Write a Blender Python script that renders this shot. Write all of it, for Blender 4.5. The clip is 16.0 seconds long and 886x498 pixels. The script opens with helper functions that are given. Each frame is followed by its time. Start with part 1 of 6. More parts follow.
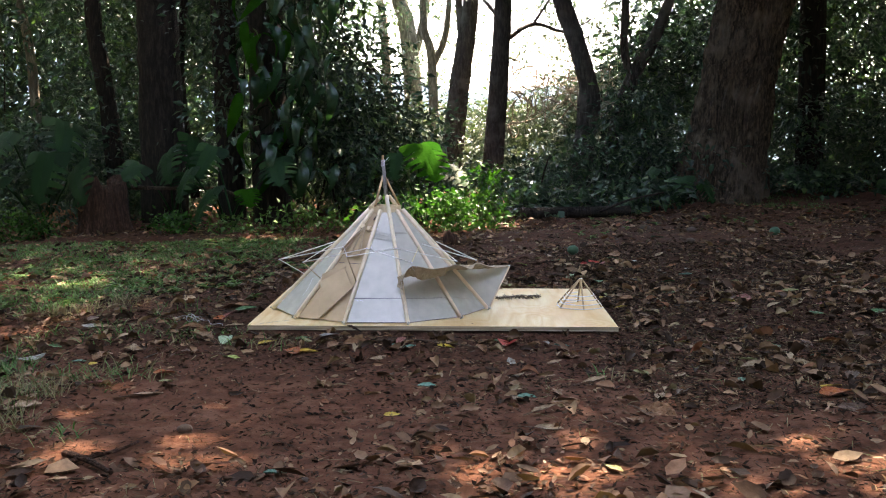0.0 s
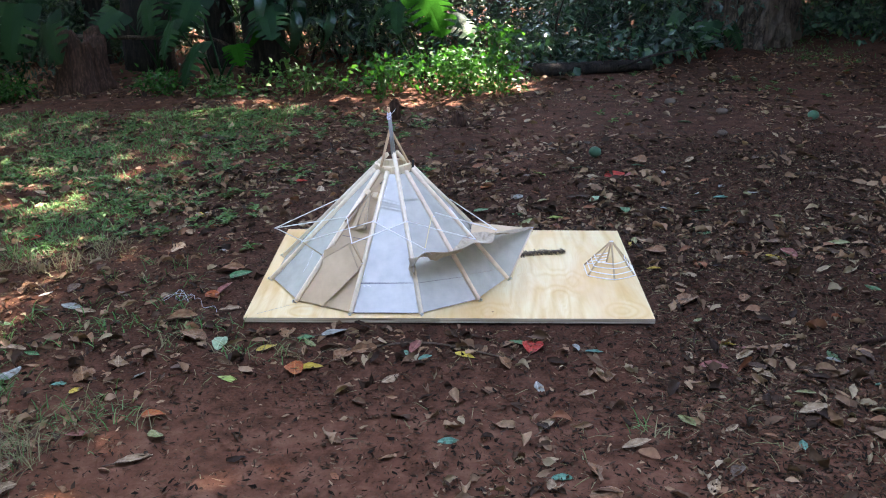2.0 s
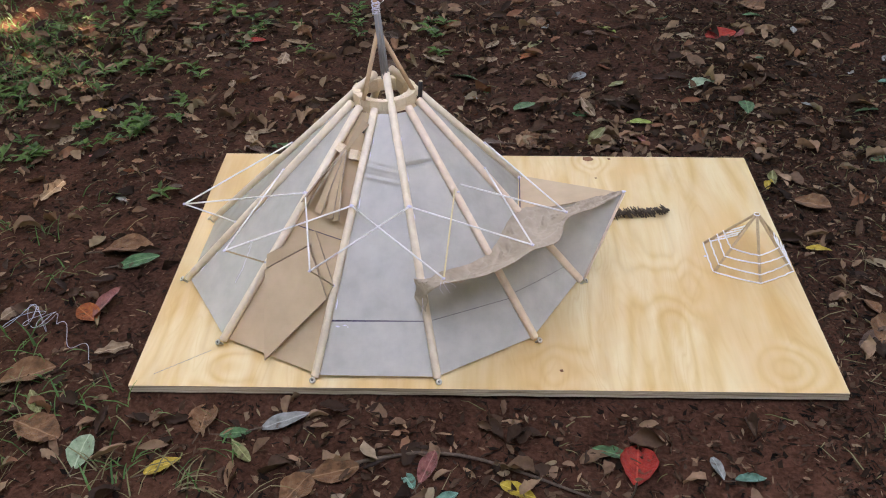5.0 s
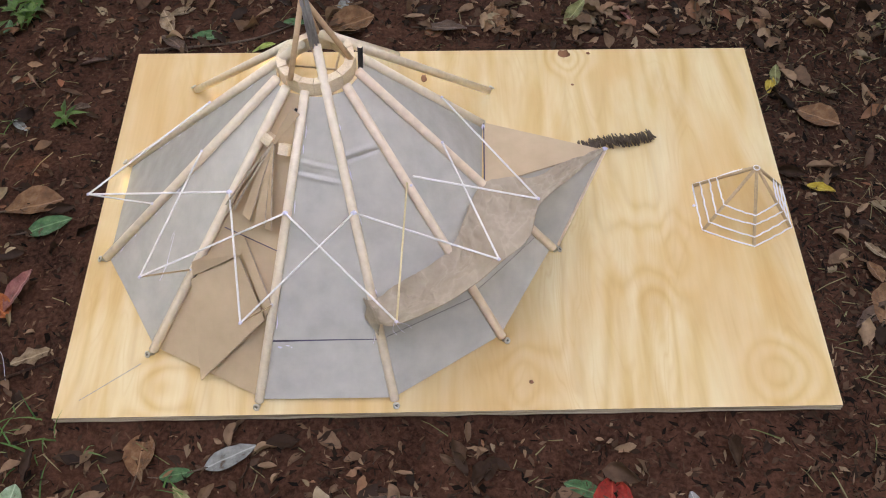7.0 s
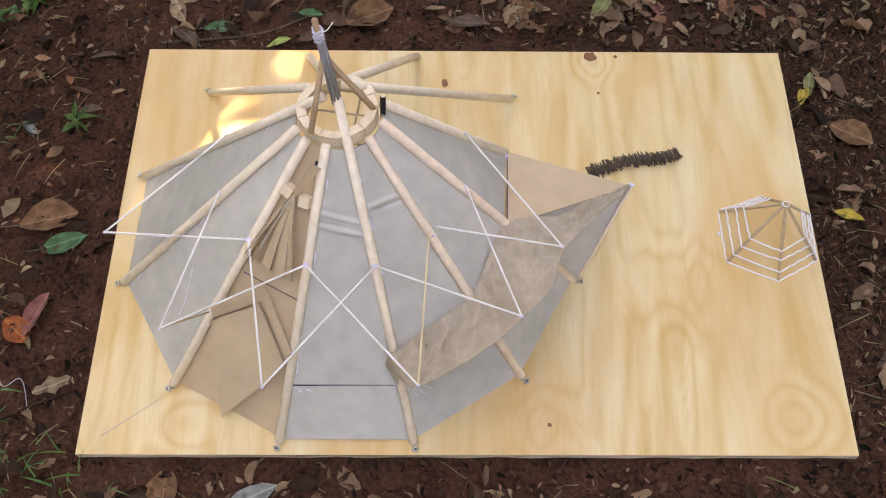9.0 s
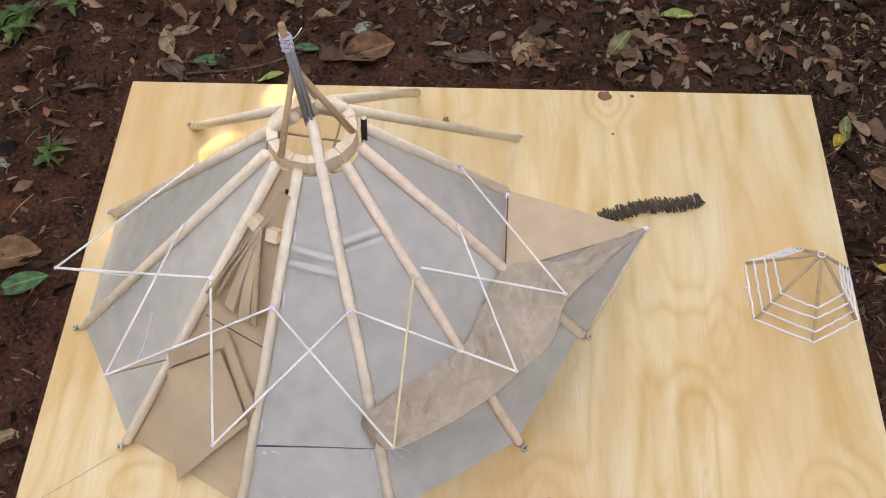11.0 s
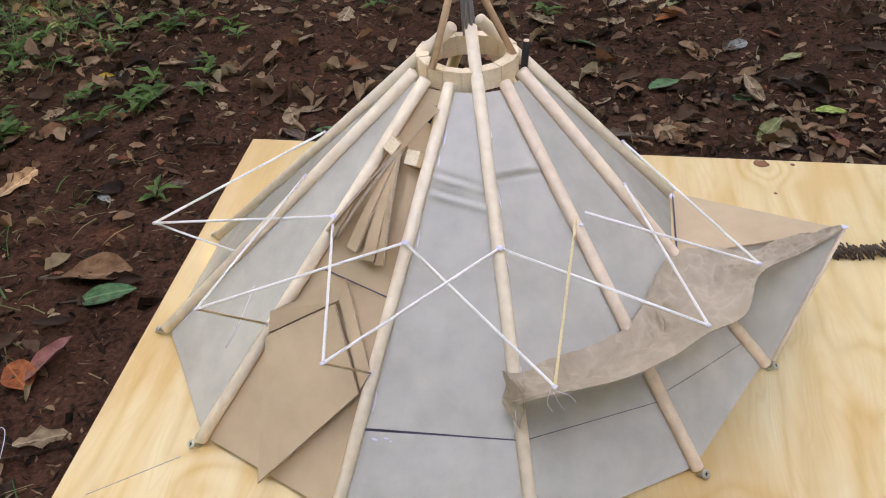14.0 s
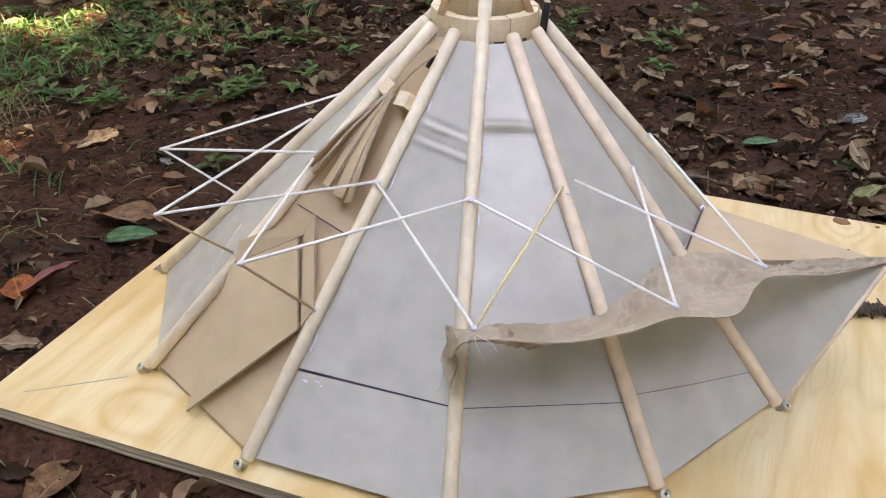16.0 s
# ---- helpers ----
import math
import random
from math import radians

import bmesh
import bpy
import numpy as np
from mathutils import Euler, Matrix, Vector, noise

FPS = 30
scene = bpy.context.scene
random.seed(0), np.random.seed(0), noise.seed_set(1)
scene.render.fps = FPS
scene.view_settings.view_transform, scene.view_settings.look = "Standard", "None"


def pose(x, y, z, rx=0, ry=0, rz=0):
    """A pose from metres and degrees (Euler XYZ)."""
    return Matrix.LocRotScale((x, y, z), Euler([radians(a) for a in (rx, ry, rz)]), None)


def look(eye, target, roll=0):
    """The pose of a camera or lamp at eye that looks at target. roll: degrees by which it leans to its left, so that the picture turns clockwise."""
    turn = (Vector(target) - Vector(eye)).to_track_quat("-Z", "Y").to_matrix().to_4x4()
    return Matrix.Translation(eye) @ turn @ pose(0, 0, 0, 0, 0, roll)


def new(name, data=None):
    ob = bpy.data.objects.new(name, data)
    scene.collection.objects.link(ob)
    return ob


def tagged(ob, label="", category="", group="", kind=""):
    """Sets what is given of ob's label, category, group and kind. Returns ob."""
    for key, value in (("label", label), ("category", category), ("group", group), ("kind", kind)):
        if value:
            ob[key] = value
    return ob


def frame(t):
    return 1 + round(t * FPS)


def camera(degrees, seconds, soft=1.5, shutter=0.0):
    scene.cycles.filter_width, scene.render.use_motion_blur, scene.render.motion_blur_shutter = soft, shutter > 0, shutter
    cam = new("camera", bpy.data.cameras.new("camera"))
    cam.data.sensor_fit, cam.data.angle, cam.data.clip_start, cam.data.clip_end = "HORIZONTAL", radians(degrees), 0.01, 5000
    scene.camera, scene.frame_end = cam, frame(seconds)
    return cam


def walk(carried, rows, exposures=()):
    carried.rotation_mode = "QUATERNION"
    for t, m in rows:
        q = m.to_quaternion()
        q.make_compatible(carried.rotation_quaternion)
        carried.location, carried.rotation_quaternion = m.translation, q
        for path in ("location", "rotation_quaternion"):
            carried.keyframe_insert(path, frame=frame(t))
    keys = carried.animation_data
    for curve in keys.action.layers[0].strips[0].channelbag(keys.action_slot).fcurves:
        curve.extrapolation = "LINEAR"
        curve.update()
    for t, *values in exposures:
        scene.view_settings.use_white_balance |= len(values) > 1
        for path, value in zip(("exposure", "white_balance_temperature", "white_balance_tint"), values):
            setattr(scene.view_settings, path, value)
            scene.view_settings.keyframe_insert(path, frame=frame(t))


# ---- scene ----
cam = camera(50.3, 16.0, 1.1)
PATH = [
    (0, (0.72, -3.049, 0.637), (0.672, -1.062, 0.411), 0.0),
    (0.5, (0.68, -3.017, 0.828), (0.637, -1.043, 0.509), -0.1),
    (1, (0.638, -2.962, 1.0), (0.606, -1.018, 0.533), 0.3),
    (1.5, (0.644, -2.787, 1.125), (0.642, -0.875, 0.539), -0.4),
    (2, (0.66, -2.557, 1.178), (0.613, -0.677, 0.498), -0.4),
    (2.5, (0.632, -2.289, 1.143), (0.632, -0.415, 0.443), 0.5),
    (3, (0.625, -2.006, 1.098), (0.655, -0.149, 0.356), 1.3),
    (3.5, (0.636, -1.702, 1.074), (0.639, 0.138, 0.289), 0.5),
    (4, (0.613, -1.457, 1.018), (0.607, 0.363, 0.187), -0.9),
    (4.5, (0.576, -1.272, 1.024), (0.621, 0.502, 0.101), 0.1),
    (5, (0.589, -1.181, 1.136), (0.525, 0.466, 0.002), -0.9),
    (5.2, (0.604, -1.126, 1.188), (0.571, 0.433, -0.064), 0.1),
    (7.3, (0.613, -0.609, 1.375), (0.611, 0.541, -0.262), -1.2),
    (7.5, (0.622, -0.583, 1.393), (0.605, 0.536, -0.265), -1.0),
    (8, (0.62, -0.526, 1.438), (0.623, 0.518, -0.268), -0.2),
    (8.5, (0.6, -0.488, 1.464), (0.601, 0.553, -0.244), -0.8),
    (9, (0.589, -0.435, 1.474), (0.57, 0.539, -0.273), -1.0),
    (9.2, (0.596, -0.404, 1.474), (0.575, 0.521, -0.299), -1.2),
    (11.3, (0.643, -0.386, 1.263), (0.551, 0.739, -0.387), -2.8),
    (11.5, (0.63, -0.384, 1.23), (0.533, 0.752, -0.414), -3.4),
    (12, (0.594, -0.374, 1.144), (0.462, 0.838, -0.442), -4.4),
    (12.5, (0.574, -0.377, 1.065), (0.447, 0.889, -0.478), -3.8),
    (13, (0.601, -0.439, 1.034), (0.357, 0.951, -0.383), -5.0),
    (13.5, (0.585, -0.517, 0.965), (0.299, 0.991, -0.318), -3.7),
    (14, (0.542, -0.591, 0.851), (0.293, 1.008, -0.324), -2.4),
    (14.5, (0.538, -0.623, 0.732), (0.315, 1.007, -0.405), -2.4),
    (15, (0.569, -0.617, 0.671), (0.296, 1.083, -0.348), -2.6),
    (15.5, (0.63, -0.607, 0.667), (0.174, 1.105, -0.261), -0.2),
    (16, (0.74, -0.575, 0.671), (0.133, 1.065, -0.301), 0.9),
]
EXPOSURES = [(0.0, 4.13, 8500, 22), (1.0, 4.45, 7500, 20), (2.5, 4.58, 7150, 21), (3.5, 4.56, 7100, 23), (4.0, 4.41, 7000, 25), (4.5, 4.31, 7300, 26), (5.0, 4.31, 9600, 28), (9.0, 4.24, 10500, 28), (12.5, 4.31, 10400, 27), (14.0, 4.38, 10200, 26), (16.0, 4.42, 9900, 25)]
walk(cam, [(t, look(eye, target, roll)) for t, eye, target, roll in PATH], EXPOSURES)

# ---- world and sun ----
SUN_TO = Vector((0.6 * math.cos(radians(56)), 0.8 * math.cos(radians(56)), math.sin(radians(56))))
world = bpy.data.worlds.new("sky")
scene.world = world
world.use_nodes = True
wn = world.node_tree
wn.nodes.clear()
sky = wn.nodes.new("ShaderNodeTexSky")
sky.sky_type, sky.sun_disc = "NISHITA", False
sky.sun_elevation, sky.sun_rotation = radians(56), math.atan2(0.6, 0.8)
sky.air_density, sky.dust_density, sky.ozone_density = 1.0, 1.2, 1.0
wbg = wn.nodes.new("ShaderNodeBackground")
wbg.inputs[1].default_value = 0.15
wout = wn.nodes.new("ShaderNodeOutputWorld")
wn.links.new(sky.outputs[0], wbg.inputs[0])
wn.links.new(wbg.outputs[0], wout.inputs[0])
sun = new("sun", bpy.data.lights.new("sun", "SUN"))
sun.data.energy, sun.data.angle, sun.data.color = 4.0, radians(0.6), (1.0, 0.95, 0.86)
sun.matrix_world = look(SUN_TO * 30, (0, 0, 0))


# ---- materials ----
def material(name, rough=0.8, metal=0.0, spec=0.3):
    m = bpy.data.materials.new(name)
    m.use_nodes = True
    nt = m.node_tree
    b = nt.nodes["Principled BSDF"]
    b.inputs["Roughness"].default_value = rough
    b.inputs["Metallic"].default_value = metal
    b.inputs["Specular IOR Level"].default_value = spec
    return m, nt, b


def node(nt, kind, **inputs):
    n = nt.nodes.new(kind)
    for k, v in inputs.items():
        n.inputs[k.replace("_", " ")].default_value = v
    return n


def ramp(nt, fac, stops, mode="LINEAR"):
    r = nt.nodes.new("ShaderNodeValToRGB")
    r.color_ramp.interpolation = mode
    el = r.color_ramp.elements
    while len(el) < len(stops):
        el.new(0.5)
    for e, (p, c) in zip(el, stops):
        e.position, e.color = p, (*c, 1)
    nt.links.new(fac, r.inputs[0])
    return r.outputs[0]


def coords(nt, scale=(1, 1, 1)):
    tc = nt.nodes.new("ShaderNodeTexCoord")
    mp = nt.nodes.new("ShaderNodeMapping")
    mp.inputs["Scale"].default_value = scale
    nt.links.new(tc.outputs["Object"], mp.inputs[0])
    return mp.outputs[0]


def noise_tex(nt, vec, scale, detail=4.0, rough=0.55, dist=0.0):
    n = node(nt, "ShaderNodeTexNoise", Scale=scale, Detail=detail, Roughness=rough, Distortion=dist)
    nt.links.new(vec, n.inputs["Vector"])
    return n.outputs[0]


def mixc(nt, fac, a, b, mode="MIX"):
    m = nt.nodes.new("ShaderNodeMix")
    m.data_type, m.blend_type = "RGBA", mode
    for i, v in ((0, fac), (6, a), (7, b)):
        if isinstance(v, (int, float)):
            m.inputs[i].default_value = v
        elif isinstance(v, tuple):
            m.inputs[i].default_value = (*v, 1)
        else:
            nt.links.new(v, m.inputs[i])
    return m.outputs[2]


def bump(nt, b, height, strength=0.3, dist=0.002):
    n = node(nt, "ShaderNodeBump", Strength=strength, Distance=dist)
    nt.links.new(height, n.inputs["Height"])
    nt.links.new(n.outputs[0], b.inputs["Normal"])


def surface(name, c1, c2, scale, rough=0.8, bumpy=0.3, bump_dist=0.001, stretch=(1, 1, 1), spec=0.3, fine=8.0, metal=0.0):
    """Two-scale mottled surface with fine relief."""
    m, nt, b = material(name, rough, metal, spec)
    v = coords(nt, stretch)
    big, small = noise_tex(nt, v, scale), noise_tex(nt, v, scale * fine, 5)
    col = ramp(nt, big, [(0.3, c1), (0.7, c2)])
    col = mixc(nt, 0.35, col, ramp(nt, small, [(0.3, tuple(x * 0.7 for x in c1)), (0.7, tuple(min(1, x * 1.12) for x in c2))]))
    nt.links.new(col, b.inputs["Base Color"])
    bump(nt, b, small, bumpy, bump_dist)
    return m


def leafy(name, stops, rough=0.5, trans=0.35, spec=0.4):
    """Leaves whose colour varies from leaf to leaf, partly letting light through."""
    m, nt, b = material(name, rough, 0, spec)
    geo = nt.nodes.new("ShaderNodeNewGeometry")
    col = ramp(nt, geo.outputs["Random Per Island"], stops)
    mott = noise_tex(nt, coords(nt), 60, 5, 0.65)
    bump(nt, b, mott, 0.5, 0.004)
    col = mixc(nt, 0.6, col, mixc(nt, 1.0, col, ramp(nt, mott, [(0.3, (0.30, 0.30, 0.30)), (0.68, (1.05, 1.05, 1.05))]), "MULTIPLY"))
    nt.links.new(col, b.inputs["Base Color"])
    if trans:
        tr = nt.nodes.new("ShaderNodeBsdfTranslucent")
        nt.links.new(mixc(nt, 1.0, col, (0.78, 1.0, 0.48), "MULTIPLY"), tr.inputs[0])
        mx = nt.nodes.new("ShaderNodeMixShader")
        mx.inputs[0].default_value = trans
        nt.links.new(b.outputs[0], mx.inputs[1])
        nt.links.new(tr.outputs[0], mx.inputs[2])
        nt.links.new(mx.outputs[0], nt.nodes["Material Output"].inputs[0])
    return m


def plywood_material():
    m, nt, b = material("plywood", 0.55, 0, 0.35)
    v = coords(nt, (4.4, 0.55, 1.0))
    field = noise_tex(nt, v, 1.5, 2.0, 0.5, 0.35)
    # swirls of grain round the knots
    for kx, ky, reach in ((0.735, 0.05, 0.10), (1.14, 0.06, 0.09), (0.87, 0.79, 0.07), (0.98, 0.30, 0.13), (0.16, 0.05, 0.08)):
        far = nt.nodes.new("ShaderNodeVectorMath")
        far.operation = "DISTANCE"
        nt.links.new(coords(nt), far.inputs[0])
        far.inputs[1].default_value = (kx - 0.61, ky - 0.40, 0.015)
        fall = nt.nodes.new("ShaderNodeMapRange")
        fall.interpolation_type = "SMOOTHSTEP"
        fall.inputs[1].default_value, fall.inputs[2].default_value = 0.0, reach
        fall.inputs[3].default_value, fall.inputs[4].default_value = 0.30, 0.0
        nt.links.new(far.outputs["Value"], fall.inputs[0])
        more = nt.nodes.new("ShaderNodeMath")
        nt.links.new(field, more.inputs[0])
        nt.links.new(fall.outputs[0], more.inputs[1])
        field = more.outputs[0]
    mul = nt.nodes.new("ShaderNodeMath")
    mul.operation = "MULTIPLY"
    mul.inputs[1].default_value = 44
    nt.links.new(field, mul.inputs[0])
    sn = nt.nodes.new("ShaderNodeMath")
    sn.operation = "SINE"
    nt.links.new(mul.outputs[0], sn.inputs[0])
    rm = nt.nodes.new("ShaderNodeMapRange")
    rm.inputs[1].default_value = -1
    nt.links.new(sn.outputs[0], rm.inputs[0])
    bands = ramp(nt, rm.outputs[0], [(0.0, (0.79, 0.62, 0.345)), (0.5, (0.76, 0.565, 0.28)), (0.85, (0.71, 0.49, 0.215)), (1.0, (0.65, 0.425, 0.175))])
    wide = noise_tex(nt, coords(nt, (6.5, 1.25, 1)), 2.1, 4, 0.55, 0.8)
    col = mixc(nt, 0.50, bands, ramp(nt, wide, [(0.33, (0.66, 0.39, 0.135)), (0.45, (0.74, 0.51, 0.225)), (0.55, (0.785, 0.60, 0.315)), (0.67, (0.83, 0.71, 0.44))]))
    rings = nt.nodes.new("ShaderNodeMath")
    rings.operation = "MULTIPLY"
    rings.inputs[1].default_value = 26
    nt.links.new(noise_tex(nt, coords(nt, (4.6, 0.75, 1)), 1.5, 3.0, 0.45, 0.7), rings.inputs[0])
    wave = nt.nodes.new("ShaderNodeMath")
    wave.operation = "PINGPONG"
    wave.inputs[1].default_value = 1.0
    nt.links.new(rings.outputs[0], wave.inputs[0])
    col = mixc(nt, ramp(nt, noise_tex(nt, coords(nt, (1.3, 0.8, 1)), 2.6, 3, 0.5, 0.8), [(0.46, (0.0, 0.0, 0.0)), (0.62, (0.5, 0.5, 0.5))]), col, (0.735, 0.44, 0.175))
    line = ramp(nt, wave.outputs[0], [(0.0, (0.20, 0.20, 0.20)), (0.22, (0.0, 0.0, 0.0)), (0.60, (0.0, 0.0, 0.0)), (1.0, (0.14, 0.14, 0.14))])
    line = mixc(nt, 1.0, line, ramp(nt, noise_tex(nt, coords(nt), 7, 3), [(0.38, (0.1, 0.1, 0.1)), (0.62, (1, 1, 1))]), "MULTIPLY")
    col = mixc(nt, line, col, (0.58, 0.30, 0.095))
    fibre = noise_tex(nt, coords(nt, (260, 9, 20)), 1.0, 3)
    col = mixc(nt, 0.11, col, mixc(nt, 1.0, col, ramp(nt, fibre, [(0.3, (0.72, 0.66, 0.58)), (0.65, (1, 1, 1))]), "MULTIPLY"))
    nt.links.new(col, b.inputs["Base Color"])
    bump(nt, b, fibre, 0.12, 0.0006)
    return m


def ply_edge_material():
    m, nt, b = material("plywood_edge", 0.75)
    v = coords(nt, (3, 3, 330))
    n = noise_tex(nt, v, 1.0, 2)
    col = ramp(nt, n, [(0.35, (0.26, 0.19, 0.12)), (0.5, (0.52, 0.42, 0.29)), (0.68, (0.62, 0.52, 0.38))])
    nt.links.new(col, b.inputs["Base Color"])
    bump(nt, b, n, 0.3, 0.001)
    return m


def soil_material():
    m, nt, b = material("soil", 0.95, 0, 0.08)
    v = coords(nt)
    big, mid, fine_ = noise_tex(nt, v, 1.3, 4), noise_tex(nt, v, 14, 5, 0.65), noise_tex(nt, v, 120, 5, 0.7)
    col = ramp(nt, big, [(0.32, (0.026, 0.0105, 0.0062)), (0.55, (0.066, 0.024, 0.013)), (0.75, (0.12, 0.044, 0.024))])
    col = mixc(nt, 0.5, col, ramp(nt, mid, [(0.40, (0.008, 0.0036, 0.0026)), (0.5, (0.070, 0.028, 0.016)), (0.72, (0.16, 0.072, 0.044))]))
    col = mixc(nt, 0.35, col, ramp(nt, fine_, [(0.40, (0.012, 0.006, 0.004)), (0.65, (0.15, 0.074, 0.048))]))
    # redder trodden clay on the near side
    sep = nt.nodes.new("ShaderNodeSeparateXYZ")
    nt.links.new(v, sep.inputs[0])
    clay = nt.nodes.new("ShaderNodeMath")
    clay.operation = "MULTIPLY_ADD"
    clay.inputs[1].default_value = 1.2
    nt.links.new(big, clay.inputs[0])
    nt.links.new(sep.outputs[1], clay.inputs[2])
    col = mixc(nt, ramp(nt, clay.outputs[0], [(0.0, (0.75, 0.75, 0.75)), (0.45, (0.0, 0.0, 0.0))]), col, ramp(nt, mid, [(0.3, (0.066, 0.028, 0.016)), (0.5, (0.132, 0.056, 0.033)), (0.75, (0.22, 0.112, 0.072))]))
    # meadow and wooded hills far off; the hills' blue is painted distance haze
    far = nt.nodes.new("ShaderNodeMapRange")
    far.inputs[1].default_value, far.inputs[2].default_value = 9.0, 13.0
    nt.links.new(sep.outputs[1], far.inputs[0])
    meadow = ramp(nt, noise_tex(nt, v, 0.12, 4), [(0.35, (0.030, 0.048, 0.020)), (0.65, (0.065, 0.085, 0.035))])
    hill = nt.nodes.new("ShaderNodeMapRange")
    hill.inputs[1].default_value, hill.inputs[2].default_value = 90.0, 160.0
    nt.links.new(sep.outputs[1], hill.inputs[0])
    meadow = mixc(nt, hill.outputs[0], meadow, ramp(nt, noise_tex(nt, v, 0.03, 5), [(0.35, (0.014, 0.030, 0.046)), (0.65, (0.022, 0.042, 0.060))]))
    col = mixc(nt, far.outputs[0], col, meadow)
    nt.links.new(col, b.inputs["Base Color"])
    mul = nt.nodes.new("ShaderNodeMath")
    mul.operation = "MULTIPLY_ADD"
    mul.inputs[1].default_value = 0.35
    nt.links.new(fine_, mul.inputs[0])
    nt.links.new(mid, mul.inputs[2])
    bump(nt, b, mul.outputs[0], 0.7, 0.012)
    return m


def bark_material(name, dark, light, scale=9.0, moss=None):
    m, nt, b = material(name, 0.9, 0, 0.2)
    v = coords(nt, (1, 1, 0.22))
    big, ridge = noise_tex(nt, v, scale, 6, 0.65, 0.4), noise_tex(nt, v, scale * 4.5, 6, 0.7, 0.3)
    col = ramp(nt, ridge, [(0.40, dark), (0.50, tuple(0.45 * a + 0.3 * b for a, b in zip(dark, light))), (0.60, light)])
    col = mixc(nt, 0.35, col, ramp(nt, big, [(0.35, tuple(x * 0.6 for x in dark)), (0.7, light)]))
    if moss:
        patch = noise_tex(nt, coords(nt), 3.5, 4)
        col = mixc(nt, ramp(nt, patch, [(0.52, (0, 0, 0)), (0.66, (0.8, 0.8, 0.8))]), col, moss)
    nt.links.new(col, b.inputs["Base Color"])
    bump(nt, b, ridge, 0.9, 0.03)
    return m


def fallen_material(tint, c1, c2):
    """A fallen leaf: mottled, with brown spots and a pale midrib."""
    m, nt, b = material("fallen_leaf_" + tint, 0.5, 0, 0.3)
    v = coords(nt)
    spots = noise_tex(nt, v, 4.5, 5, 0.6)
    col = ramp(nt, spots, [(0.30, c2), (0.5, c1), (0.62, tuple(x * 0.75 for x in c1)), (0.70, (0.10, 0.05, 0.025))])
    sep = nt.nodes.new("ShaderNodeSeparateXYZ")
    nt.links.new(v, sep.inputs[0])
    ab = nt.nodes.new("ShaderNodeMath")
    ab.operation = "ABSOLUTE"
    nt.links.new(sep.outputs[1], ab.inputs[0])
    col = mixc(nt, ramp(nt, ab.outputs[0], [(0.0, (0.6, 0.6, 0.6)), (0.022, (0, 0, 0))]), col, tuple(min(1, x * 1.5 + 0.05) for x in c2))
    nt.links.new(col, b.inputs["Base Color"])
    bump(nt, b, noise_tex(nt, v, 14, 5), 0.5, 0.03)
    return m


def cloth_material():
    """Brown cloth crumpled into sharp little creases, their light and shade also coloured in."""
    m, nt, b = material("crumpled_brown_cloth", 0.8, 0, 0.2)
    v = coords(nt, (1, 1, 1))
    n = noise_tex(nt, coords(nt, (1, 0.55, 1)), 26, 3, 0.5, 0.2)
    sb = nt.nodes.new("ShaderNodeMath")
    sb.operation = "SUBTRACT"
    sb.inputs[1].default_value = 0.5
    nt.links.new(n, sb.inputs[0])
    ab = nt.nodes.new("ShaderNodeMath")
    ab.operation = "ABSOLUTE"
    nt.links.new(sb.outputs[0], ab.inputs[0])
    col = ramp(nt, noise_tex(nt, v, 18, 5), [(0.3, (0.38, 0.30, 0.21)), (0.7, (0.50, 0.41, 0.30))])
    # light ridges and darker hollows painted along the creases
    col = mixc(nt, 0.5, col, ramp(nt, ab.outputs[0], [(0.0, (0.54, 0.445, 0.33)), (0.04, (0.44, 0.36, 0.26)), (0.16, (0.37, 0.295, 0.205))]))
    nt.links.new(col, b.inputs["Base Color"])
    bump(nt, b, ab.outputs[0], 1.0, 0.02)
    return m


